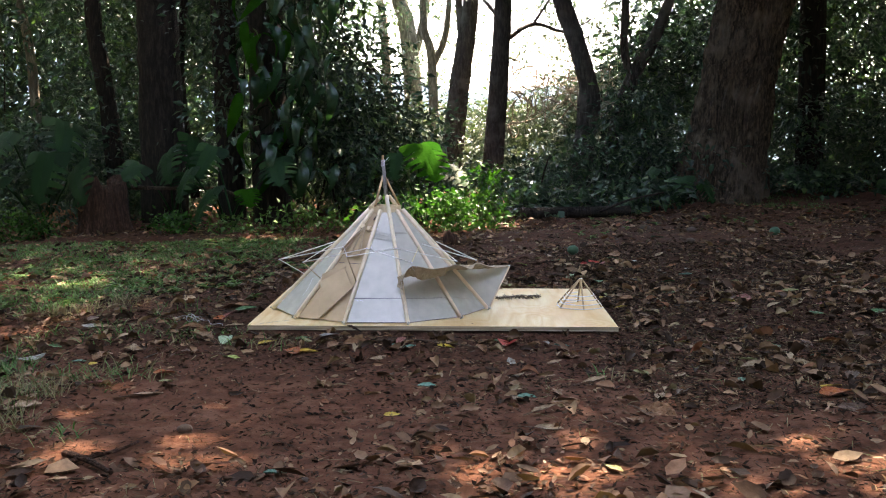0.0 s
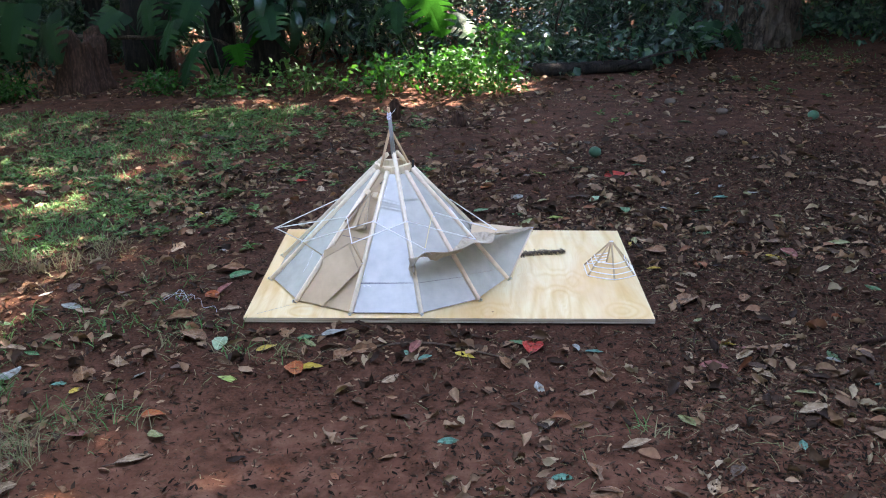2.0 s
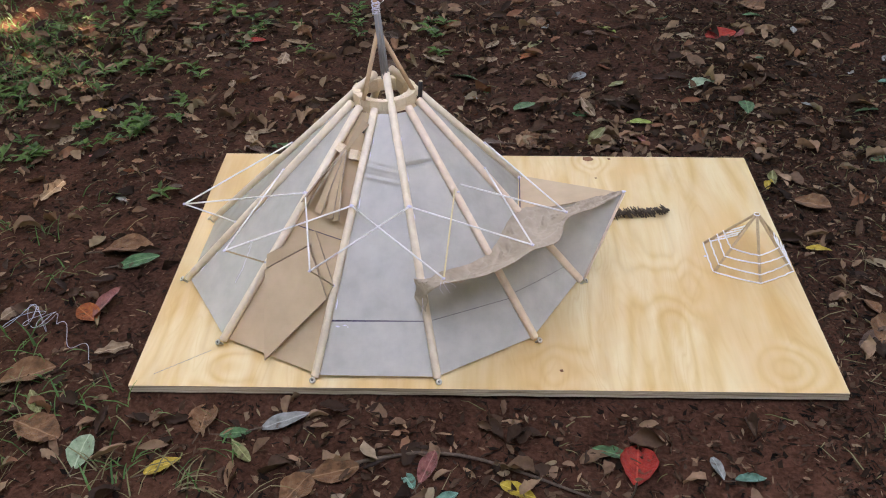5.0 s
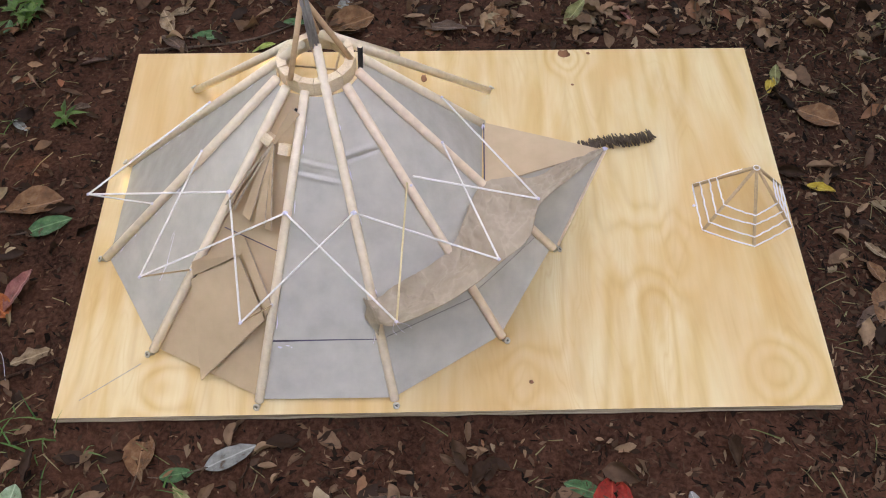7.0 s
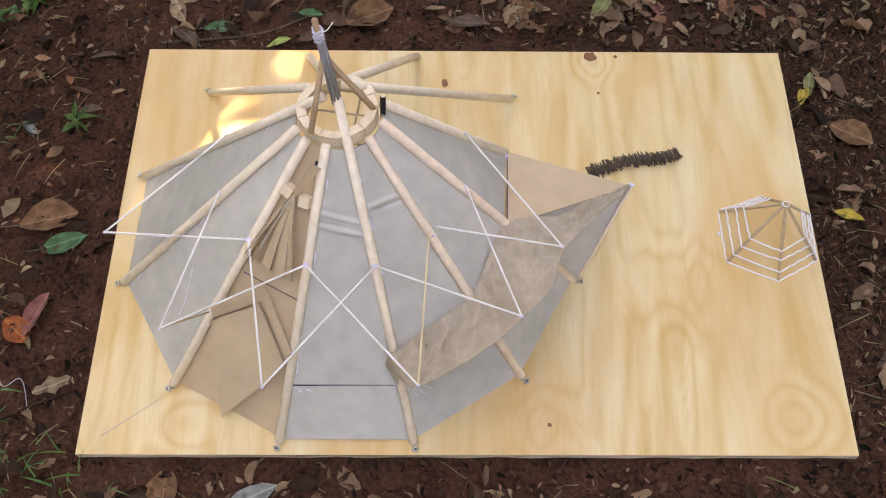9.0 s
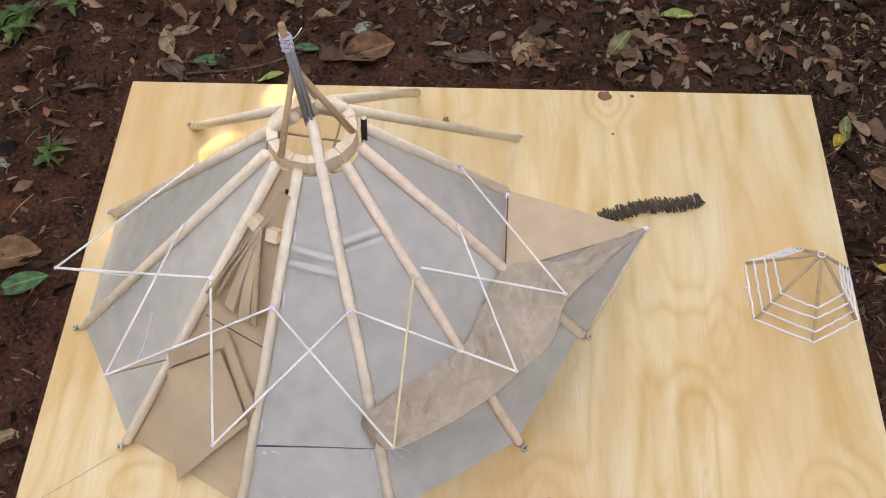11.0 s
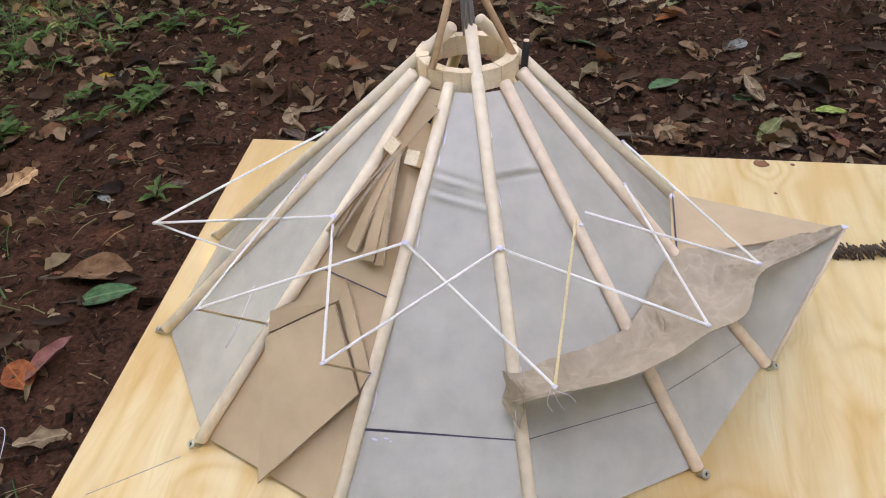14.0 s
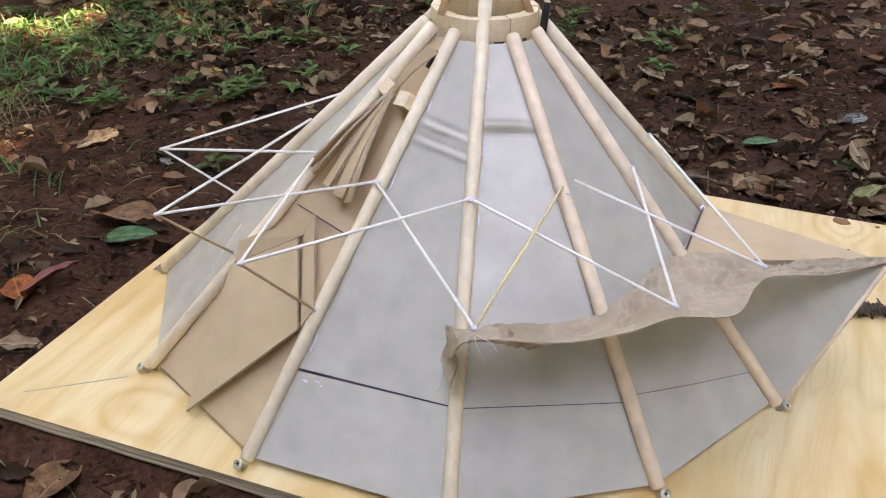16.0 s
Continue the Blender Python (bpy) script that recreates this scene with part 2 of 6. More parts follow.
MAT = {
    "ply": plywood_material(),
    "ply_edge": ply_edge_material(),
    "soil": soil_material(),
    "pole": surface("dowel_wood", (0.82, 0.675, 0.475), (0.89, 0.765, 0.575), 14, 0.45, 0.05, 0.0004, (1, 1, 1), 0.45, 5),
    "pole_pink": surface("dowel_wood_reddish", (0.80, 0.61, 0.43), (0.87, 0.71, 0.53), 14, 0.45, 0.05, 0.0004, (1, 1, 1), 0.45, 5),
    "ring": surface("cut_pine", (0.78, 0.60, 0.38), (0.87, 0.73, 0.52), 40, 0.7, 0.3, 0.0008, (1, 1, 2)),
    "stick": surface("thin_stick_wood", (0.50, 0.31, 0.17), (0.64, 0.43, 0.26), 12, 0.65, 0.2, 0.0005),
    "grey": surface("grey_painted_card", (0.490, 0.468, 0.396), (0.540, 0.518, 0.442), 4, 0.27, 0.06, 0.0005, (1, 1, 1), 0.55, 7),
    "card": surface("brown_cardboard", (0.555, 0.402, 0.245), (0.595, 0.438, 0.275), 4, 0.75, 0.04, 0.0004, (1, 1, 1), 0.25, 5),
    "card_edge": surface("cardboard_edge", (0.36, 0.27, 0.18), (0.58, 0.48, 0.36), 120, 0.85, 0.5, 0.001),
    "cloth": cloth_material(),
    "rod": surface("white_rod", (0.86, 0.83, 0.76), (0.92, 0.90, 0.84), 50, 0.6, 0.2, 0.0003),
    "rod_yellow": surface("yellowed_rod", (0.74, 0.60, 0.30), (0.80, 0.68, 0.40), 50, 0.6, 0.2, 0.0003),
    "skewer": surface("bamboo_skewer", (0.47, 0.32, 0.165), (0.60, 0.43, 0.25), 40, 0.6, 0.2, 0.0003),
    "glue": surface("pale_lilac_glue", (0.64, 0.61, 0.75), (0.80, 0.78, 0.84), 90, 0.35, 0.2, 0.0004, (1, 1, 1), 0.5),
    "steel": surface("zinc_screw", (0.52, 0.49, 0.38), (0.70, 0.67, 0.56), 200, 0.4, 0.1, 0.0002, metal=0.7),
    "strip": surface("grey_strip", (0.22, 0.21, 0.20), (0.42, 0.41, 0.40), 60, 0.6, 0.3, 0.0005, (1, 1, 0.1)),
    "knot": surface("knot_wood", (0.22, 0.085, 0.04), (0.34, 0.15, 0.07), 60, 0.7, 0.3, 0.0005),
    "fruit": surface("green_rind", (0.022, 0.075, 0.042), (0.05, 0.13, 0.07), 40, 0.5, 0.2, 0.001),
    "black": surface("black_tape", (0.012, 0.012, 0.013), (0.03, 0.03, 0.03), 60, 0.45, 0.2, 0.0005),
    "cut": surface("dark_cut_mark", (0.05, 0.045, 0.06), (0.12, 0.10, 0.16), 60, 0.8, 0.2, 0.0005),
    "string": surface("white_cotton_string", (0.86, 0.85, 0.84), (0.93, 0.92, 0.91), 300, 0.85, 0.6, 0.0006),
    "thread": surface("pale_blue_thread", (0.42, 0.46, 0.54), (0.58, 0.61, 0.68), 300, 0.85, 0.6, 0.0006),
    "twig": surface("dark_twig", (0.040, 0.030, 0.023), (0.17, 0.12, 0.08), 90, 0.85, 0.6, 0.001),
    # near-black: the silhouette of shaded trunks is put into this bark
    "bark_in_shade": bark_material("shade_darkened_bark", (0.010, 0.008, 0.0065), (0.042, 0.033, 0.026), 9),
    # lighter for trunks lit by haze; the pale mottling is the bark's own
    "bark_mid": bark_material("haze_lit_bark", (0.030, 0.026, 0.024), (0.105, 0.092, 0.082), 9, (0.13, 0.125, 0.115)),
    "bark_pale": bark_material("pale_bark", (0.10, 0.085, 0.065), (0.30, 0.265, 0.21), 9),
    "bark_big": bark_material("flaky_bark", (0.009, 0.0066, 0.0048), (0.15, 0.108, 0.076), 12, (0.16, 0.13, 0.10)),
    "stump": bark_material("weathered_stump_wood", (0.028, 0.014, 0.009), (0.13, 0.068, 0.044), 16),
    "stone": surface("pebble", (0.055, 0.040, 0.030), (0.13, 0.098, 0.075), 30, 0.85, 0.6, 0.002),
    "litter": leafy("leaf_litter", [(0.0, (0.024, 0.013, 0.008)), (0.22, (0.055, 0.030, 0.018)), (0.42, (0.125, 0.070, 0.041)), (0.60, (0.25, 0.148, 0.087)), (0.78, (0.40, 0.255, 0.15)), (0.88, (0.28, 0.10, 0.05)), (0.93, (0.28, 0.21, 0.12)), (1.0, (0.44, 0.33, 0.21))], 0.6, 0.08, 0.15),
    "mulch": leafy("mulch", [(0.0, (0.007, 0.004, 0.0026)), (0.42, (0.031, 0.0165, 0.0098)), (0.76, (0.082, 0.045, 0.026)), (0.93, (0.155, 0.092, 0.054)), (1.0, (0.36, 0.25, 0.15))], 0.85, 0.0, 0.12),
    "grass": leafy("grass_blades", [(0.0, (0.045, 0.155, 0.038)), (0.6, (0.085, 0.245, 0.06)), (0.85, (0.13, 0.27, 0.085)), (1.0, (0.24, 0.25, 0.12))], 0.5, 0.3),
    "dry_grass": leafy("dry_grass", [(0.0, (0.20, 0.17, 0.08)), (0.6, (0.30, 0.26, 0.14)), (1.0, (0.12, 0.16, 0.05))], 0.6, 0.25),
    "weed": leafy("weed_leaves", [(0.0, (0.04, 0.11, 0.025)), (0.6, (0.08, 0.19, 0.04)), (1.0, (0.13, 0.24, 0.06))], 0.45, 0.3),
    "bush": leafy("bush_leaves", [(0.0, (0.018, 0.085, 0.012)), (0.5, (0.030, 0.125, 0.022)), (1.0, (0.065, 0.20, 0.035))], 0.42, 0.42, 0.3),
    # forest leaves, shifted to blue for the skylit shade under the trees
    "shade_leaf": leafy("shade_tinted_forest_leaves", [(0.0, (0.016, 0.044, 0.032)), (0.5, (0.035, 0.084, 0.056)), (0.9, (0.062, 0.135, 0.070)), (1.0, (0.12, 0.20, 0.07))], 0.38, 0.28, 0.45),
    # paled and greyed: distance haze and bright sky are in the leaf colour
    "far_leaf": leafy("haze_pale_leaves", [(0.0, (0.055, 0.095, 0.060)), (0.6, (0.12, 0.165, 0.11)), (1.0, (0.25, 0.28, 0.21))], 0.5, 0.18),
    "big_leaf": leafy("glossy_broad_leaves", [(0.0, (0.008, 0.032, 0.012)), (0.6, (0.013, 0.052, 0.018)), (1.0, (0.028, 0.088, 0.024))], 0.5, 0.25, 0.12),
    # brighter copy of the broad leaf; sunlight is put into its green
    "sun_tint_leaf": leafy("sun_tinted_broad_leaf", [(0.0, (0.012, 0.075, 0.008)), (1.0, (0.026, 0.12, 0.013))], 0.95, 0.5, 0.0),
    "vine_leaf": leafy("glossy_vine_leaves", [(0.0, (0.012, 0.046, 0.022)), (0.6, (0.022, 0.072, 0.034)), (1.0, (0.040, 0.11, 0.042))], 0.26, 0.2, 0.5),
}
for tint, c1, c2 in (("red", (0.40, 0.03, 0.02), (0.52, 0.07, 0.03)), ("orange", (0.36, 0.085, 0.022), (0.46, 0.16, 0.04)), ("yellow", (0.48, 0.33, 0.04), (0.58, 0.45, 0.09)),
                     ("pale_green", (0.28, 0.40, 0.24), (0.42, 0.50, 0.34)), ("green", (0.05, 0.15, 0.06), (0.12, 0.24, 0.10)), ("teal", (0.09, 0.24, 0.17), (0.20, 0.36, 0.27)),
                     ("tan", (0.28, 0.19, 0.11), (0.42, 0.31, 0.20)), ("rust", (0.20, 0.095, 0.042), (0.30, 0.165, 0.085)), ("brown", (0.10, 0.06, 0.04), (0.17, 0.105, 0.07)),
                     ("grey", (0.25, 0.26, 0.23), (0.38, 0.38, 0.34)), ("olive", (0.20, 0.21, 0.08), (0.33, 0.33, 0.15)), ("lime", (0.28, 0.38, 0.08), (0.45, 0.48, 0.18)), ("dull_red", (0.25, 0.085, 0.07), (0.36, 0.15, 0.12))):
    MAT["fallen_" + tint] = fallen_material(tint, c1, c2)


# ---- building helpers ----
def thing(name, at, label, category, group="", kind=""):
    ob = new(name)
    ob.location = at
    ob.empty_display_size = 0.05
    return tagged(ob, label, category, group, kind)


def base_of(parent):
    at = Vector((0, 0, 0))
    while parent:
        at += parent.location
        parent = parent.parent
    return np.array(at)


def mesh_data(name, verts, faces, mats, smooth=True, slots=None):
    me = bpy.data.meshes.new(name)
    verts = np.asarray(verts, dtype=np.float32)
    if isinstance(faces, np.ndarray) and faces.ndim == 2:
        n, k = faces.shape
        me.vertices.add(len(verts))
        me.vertices.foreach_set("co", verts.ravel())
        me.loops.add(n * k)
        me.loops.foreach_set("vertex_index", faces.astype(np.int32).ravel())
        me.polygons.add(n)
        me.polygons.foreach_set("loop_start", np.arange(0, n * k, k, dtype=np.int32))
        me.update(calc_edges=True)
    else:
        me.from_pydata([tuple(map(float, v)) for v in verts], [], [tuple(int(i) for i in f) for f in faces])
    for m in (mats if isinstance(mats, (list, tuple)) else [mats]):
        me.materials.append(m)
    if slots is not None:
        me.polygons.foreach_set("material_index", np.asarray(slots, dtype=np.int32))
    me.polygons.foreach_set("use_smooth", np.full(len(me.polygons), smooth))
    me.update()
    return me


def part(name, verts, faces, mats, parent=None, label="", smooth=True, slots=None):
    """One mesh, its points given in the world's metres, under a thing or a part."""
    at = base_of(parent)
    ob = new(name, mesh_data(name, np.asarray(verts) - at, faces, mats, smooth, slots))
    ob.parent = parent
    return tagged(ob, label) if label else ob


def shared(name, me, at, turn=None, parent=None, scale=(1, 1, 1), label=""):
    """A piece on shared mesh data, at a place in the world."""
    ob = new(name, me)
    ob.parent = parent
    q = turn if turn is not None else Matrix.Identity(3)
    ob.matrix_basis = Matrix.LocRotScale(Vector(at) - Vector(base_of(parent)), q.to_quaternion() if hasattr(q, "to_quaternion") else q, Vector(scale))
    return tagged(ob, label) if label else ob


def unit(v):
    v = np.asarray(v, float)
    return v / (np.linalg.norm(v, axis=-1, keepdims=True) + 1e-12)


def tube(pts, radii, sides=10, rough=0.0, seed=0, caps=True):
    """Verts and faces of a round bar along a line of points."""
    pts = np.asarray(pts, float)
    n = len(pts)
    radii = np.broadcast_to(np.asarray(radii, float), (n,))
    tang = unit(np.gradient(pts, axis=0)) if n > 1 else pts
    rng = np.random.default_rng(seed)
    up = np.array([0.31, 0.17, 0.93]) if abs(tang[0][2]) < 0.9 else np.array([1.0, 0.1, 0.0])
    side = unit(np.cross(tang[0], up))
    verts = []
    a = np.linspace(0, 2 * np.pi, sides, endpoint=False)
    lump = 1 + rough * rng.standard_normal(sides)
    for i in range(n):
        side = unit(side - tang[i] * np.dot(side, tang[i]))
        other = np.cross(tang[i], side)
        r = radii[i] * (lump + rough * 0.5 * rng.standard_normal(sides))
        verts.append(pts[i] + np.outer(np.cos(a) * r, side) + np.outer(np.sin(a) * r, other))
    verts = np.concatenate(verts)
    faces = []
    for i in range(n - 1):
        for j in range(sides):
            k = (j + 1) % sides
            faces.append((i * sides + j, i * sides + k, (i + 1) * sides + k, (i + 1) * sides + j))
    if caps:
        faces.append(tuple(range(sides))[::-1])
        faces.append(tuple((n - 1) * sides + j for j in range(sides)))
    return verts, faces


def dowel(a, b, r, sides=14, bevel=0.12):
    """A straight round bar with slightly rounded ends."""
    a, b = np.asarray(a, float), np.asarray(b, float)
    d = unit(b - a)
    e = r * bevel * 2
    return tube([a, a + d * e, a + (b - a) * 0.5, b - d * e, b], [r * 0.75, r, r, r, r * 0.75], sides)


def spline(pts, n):
    """A smooth line through points."""
    p = np.asarray(pts, float)
    p = np.vstack([2 * p[0] - p[1], p, 2 * p[-1] - p[-2]])
    out = []
    m = len(p) - 3
    for s in np.linspace(0, m - 1e-9, n):
        i = int(s)
        t = s - i
        a, b, c, d = p[i:i + 4]
        out.append(0.5 * (2 * b + (c - a) * t + (2 * a - 5 * b + 4 * c - d) * t * t + (3 * b - a - 3 * c + d) * t ** 3))
    return np.array(out)


def slab(top, normal, thick):
    """Verts and faces of a sheet of some thickness from a grid of points (rows, columns, 3)."""
    nu, nv, _ = top.shape
    normal = np.broadcast_to(np.asarray(normal, float), top.shape)
    verts = np.concatenate([top.reshape(-1, 3), (top - normal * thick).reshape(-1, 3)])
    o = nu * nv
    faces = []
    for i in range(nu - 1):
        for j in range(nv - 1):
            a, b, c, d = i * nv + j, (i + 1) * nv + j, (i + 1) * nv + j + 1, i * nv + j + 1
            faces.append((a, b, c, d))
            faces.append((o + a, o + d, o + c, o + b))
    main = len(faces)
    rim = [i * nv for i in range(nu)] + [(nu - 1) * nv + j for j in range(1, nv)] + [i * nv + nv - 1 for i in range(nu - 2, -1, -1)] + list(range(nv - 2, 0, -1))
    for a, b in zip(rim, rim[1:] + rim[:1]):
        faces.append((a, o + a, o + b, b))
    slots = [0] * main + [1] * (len(faces) - main)
    # the rim gets points of its own, so that its edges stay crisp
    ring_ids = {}
    extra = []
    for i in range(main, len(faces)):
        ids = []
        for p in faces[i]:
            if p not in ring_ids:
                ring_ids[p] = len(verts) + len(extra)
                extra.append(verts[p])
            ids.append(ring_ids[p])
        faces[i] = tuple(ids)
    return np.vstack([verts, extra]), faces, slots


def prism(outline, normal, thick):
    """A flat sheet cut to an outline; its top at the outline."""
    p = np.asarray(outline, float)
    n = len(p)
    verts = np.vstack([p, p - unit(normal) * thick])
    faces = [tuple(range(n)), tuple(range(2 * n - 1, n - 1, -1))] + [(i, n + i, n + (i + 1) % n, (i + 1) % n) for i in range(n)]
    return verts, faces, [0, 0] + [1] * n


def box(center, axes, half):
    c, ax = np.asarray(center, float), np.asarray(axes, float)
    verts = [c + sum(s * h * a for s, h, a in zip(sg, half, ax)) for sg in ((-1, -1, -1), (1, -1, -1), (1, 1, -1), (-1, 1, -1), (-1, -1, 1), (1, -1, 1), (1, 1, 1), (-1, 1, 1))]
    return np.array(verts), [(3, 2, 1, 0), (4, 5, 6, 7), (0, 1, 5, 4), (1, 2, 6, 5), (2, 3, 7, 6), (3, 0, 4, 7)]


def blob(center, radii, seed=0, rough=0.15, rings=5, sides=8):
    rng = np.random.default_rng(seed)
    verts, faces = [(0, 0, -1)], []
    for i in range(1, rings):
        th = np.pi * i / rings
        for j in range(sides):
            ph = 2 * np.pi * j / sides
            verts.append((np.sin(th) * np.cos(ph), np.sin(th) * np.sin(ph), -np.cos(th)))
    verts.append((0, 0, 1))
    v = np.array(verts) * (1 + rough * rng.standard_normal((len(verts), 1)))
    v = v * np.asarray(radii) + np.asarray(center)
    for j in range(sides):
        k = (j + 1) % sides
        faces.append((0, 1 + k, 1 + j))
        for i in range(rings - 2):
            a, b = 1 + i * sides, 1 + (i + 1) * sides
            faces.append((a + j, a + k, b + k, b + j))
        faces.append((1 + (rings - 2) * sides + j, 1 + (rings - 2) * sides + k, len(verts) - 1))
    return v, faces


# leaf shapes: along, across, up, and triangles
LEAF = (np.array([(0, 0, 0), (0.42, 0.5, 0.10), (0.42, -0.5, 0.10), (0.45, 0, 0), (1, 0, -0.12)]), np.array([(0, 3, 1), (1, 3, 4), (0, 2, 3), (3, 2, 4)]))
RIB = np.array([(0, 2, 1), (0, 3, 2), (1, 2, 5), (1, 5, 4), (2, 3, 6), (2, 6, 5), (4, 5, 7), (5, 6, 7)])
LITTER = [(np.array([(0, 0, 0.10), (0.22, 0.36, 0.16), (0.25, 0, 0.03), (0.28, -0.40, 0.10), (0.60, 0.44, 0.20), (0.62, 0, 0.0), (0.66, -0.38, 0.14), (1, 0.06, 0.16)]), RIB),
          (np.array([(0, 0.05, 0.0), (0.18, 0.50, 0.10), (0.3, 0, 0.10), (0.24, -0.30, 0.02), (0.70, 0.30, 0.22), (0.62, -0.05, 0.13), (0.56, -0.52, 0.05), (1.05, -0.1, 0.02)]), RIB),
          (np.array([(0, 0, 0.02), (0.30, 0.22, 0.20), (0.28, 0, 0.05), (0.24, -0.24, 0.22), (0.68, 0.25, 0.24), (0.65, 0, 0.06), (0.62, -0.26, 0.26), (1, 0.1, 0.10)]), RIB),
          (np.array([(0, 0, 0.05), (0.15, 0.55, 0.04), (0.34, 0.05, 0.12), (0.30, -0.20, 0.16), (0.50, 0.20, 0.02), (0.60, -0.02, 0.10), (0.52, -0.60, 0.0), (0.95, 0.22, 0.2)]), RIB)]
CHIP = (np.array([(0, 0.1, 0.0), (0.25, -0.5, 0.03), (1, -0.05, 0.10), (0.5, 0.4, 0.02)]), np.array([(0, 1, 2), (0, 2, 3)]))
BLADE = (np.array([(0, 0.5, 0), (0, -0.5, 0), (0.5, 0.42, 0.0), (0.5, -0.42, 0.0), (0.8, 0.25, -0.14), (0.8, -0.25, -0.14), (1, 0, -0.36)]), np.array([(0, 1, 3), (0, 3, 2), (2, 3, 5), (2, 5, 4), (4, 5, 6)]))


def scatter(shape, P, D, N, L, W, curl=1.0):
    """Many small leaves in one: places, ways they point, their upper sides, lengths and widths."""
    tv, tf = shape
    D, N = unit(D), np.asarray(N, float)
    S = unit(np.cross(N, D))
    N = np.cross(D, S)
    n = len(P)
    L, W = np.broadcast_to(L, (n,)), np.broadcast_to(W, (n,))
    v = P[:, None] + D[:, None] * (tv[None, :, 0, None] * L[:, None, None]) + S[:, None] * (tv[None, :, 1, None] * W[:, None, None]) + N[:, None] * (tv[None, :, 2, None] * (L * np.broadcast_to(curl, (n,)))[:, None, None])
    f = tf[None] + (np.arange(n) * len(tv))[:, None, None]
    return v.reshape(-1, 3), f.reshape(-1, 3)


def lattice(x, y, cell, seed):
    """Smooth noise from 0 to 1 over the plan."""
    x, y = np.asarray(x, float) / cell + 1000, np.asarray(y, float) / cell + 1000
    i, j = np.floor(x).astype(np.int64), np.floor(y).astype(np.int64)
    u, v = x - i, y - j
    u, v = u * u * (3 - 2 * u), v * v * (3 - 2 * v)

    def h(a, b):
        k = (a * 374761393 + b * 668265263 + seed * 982451653) & 0xFFFFFFFF
        k = ((k ^ (k >> 13)) * 1274126177) & 0xFFFFFFFF
        return ((k ^ (k >> 16)) & 0xFFFF) / 65535.0
    return (h(i, j) * (1 - u) + h(i + 1, j) * u) * (1 - v) + (h(i, j + 1) * (1 - u) + h(i + 1, j + 1) * u) * v


def step(x, a, b):
    t = np.clip((np.asarray(x, float) - a) / (b - a), 0, 1)
    return t * t * (3 - 2 * t)


BOARD_TOP, BOARD_THICK = 0.035, 0.015


def ground_z(x, y):
    x, y = np.asarray(x, float), np.asarray(y, float)
    off = np.hypot(np.maximum(np.abs(x - 0.61) - 0.61, 0), np.maximum(np.abs(y - 0.41) - 0.41, 0))
    away = step(off, 0.1, 1.2)
    near = 1 - step(np.hypot(x, y), 9, 14)
    z = 0.008 + 0.042 * np.clip(x - 0.6, -6, 6) * away * near
    z = z + (0.006 + 0.014 * away) * 2 * (lattice(x, y, 0.45, 3) - 0.5) + 0.012 * away * (lattice(x, y, 0.13, 5) - 0.5) + 0.05 * away * (lattice(x, y, 1.9, 8) - 0.5)
    z = z + (0.0115 - z) * (1 - step(off, 0.0, 0.06)) + 0.0085 * (1 - step(off, -0.01, 0.01)) * step(lattice(x, y, 0.3, 11), 0.5, 0.55)
    # beyond the wood the land falls away to meadows and rises to far hills
    z = z - 5.5 * step(y, 9, 45) + 36 * step(y, 110, 420) * (0.6 + 0.6 * lattice(x, y, 90, 21)) + 6 * step(y, 30, 90) * step(-x, -4, 30)
    return z

# ---- ground ----
gx = np.concatenate([-3.5 - np.geomspace(0.06, 700, 34)[::-1], np.arange(-3.5, 4.6, 0.05), 4.55 + np.geomspace(0.06, 700, 34)])
gy = np.concatenate([-4.0 - np.geomspace(0.06, 500, 30)[::-1], np.arange(-4.0, 6.5, 0.05), 6.45 + np.geomspace(0.06, 800, 44)])
GX, GY = np.meshgrid(gx, gy, indexing="ij")
gverts = np.stack([GX, GY, ground_z(GX, GY)], -1).reshape(-1, 3)
gi = np.arange(len(gx) * len(gy)).reshape(len(gx), len(gy))
gfaces = np.stack([gi[:-1, :-1], gi[1:, :-1], gi[1:, 1:], gi[:-1, 1:]], -1).reshape(-1, 4)
ground = part("ground", gverts, gfaces, MAT["soil"])
tagged(ground, "bare reddish-brown forest soil, trodden and slightly uneven", "ground", kind="structure")

# ---- plywood board ----
H = BOARD_TOP
corners = np.array([(0, 0), (1.22, 0), (1.23, 0.808), (-0.011, 0.822)])
board = thing("plywood_board", (0.61, 0.40, 0.02), "pale knotty plywood board lying flat on the leaf-strewn soil", "board")


def board_sheet(z0, z1, inset, name, mat, label):
    mid = corners.mean(0)
    ring_ = []
    for a, b in zip(corners, np.roll(corners, -1, 0)):
        for t in np.linspace(0, 1, 24, endpoint=False):
            p = a + (b - a) * t
            p = p + (mid - p) / np.linalg.norm(mid - p) * (inset + 0.0012 * np.sin(t * 61 + a[0] * 9) * (inset > 0))
            ring_.append(p)
    ring_ = np.array(ring_)
    n = len(ring_)
    v = np.vstack([np.c_[ring_, np.full(n, z0)], np.c_[ring_, np.full(n, z1)]])
    f = [tuple(range(n))[::-1], tuple(range(n, 2 * n))] + [(i, (i + 1) % n, n + (i + 1) % n, n + i) for i in range(n)]
    return part(name, v, f, mat, board, label, smooth=False, slots=[0, 0] + [1] * n if isinstance(mat, list) else None)


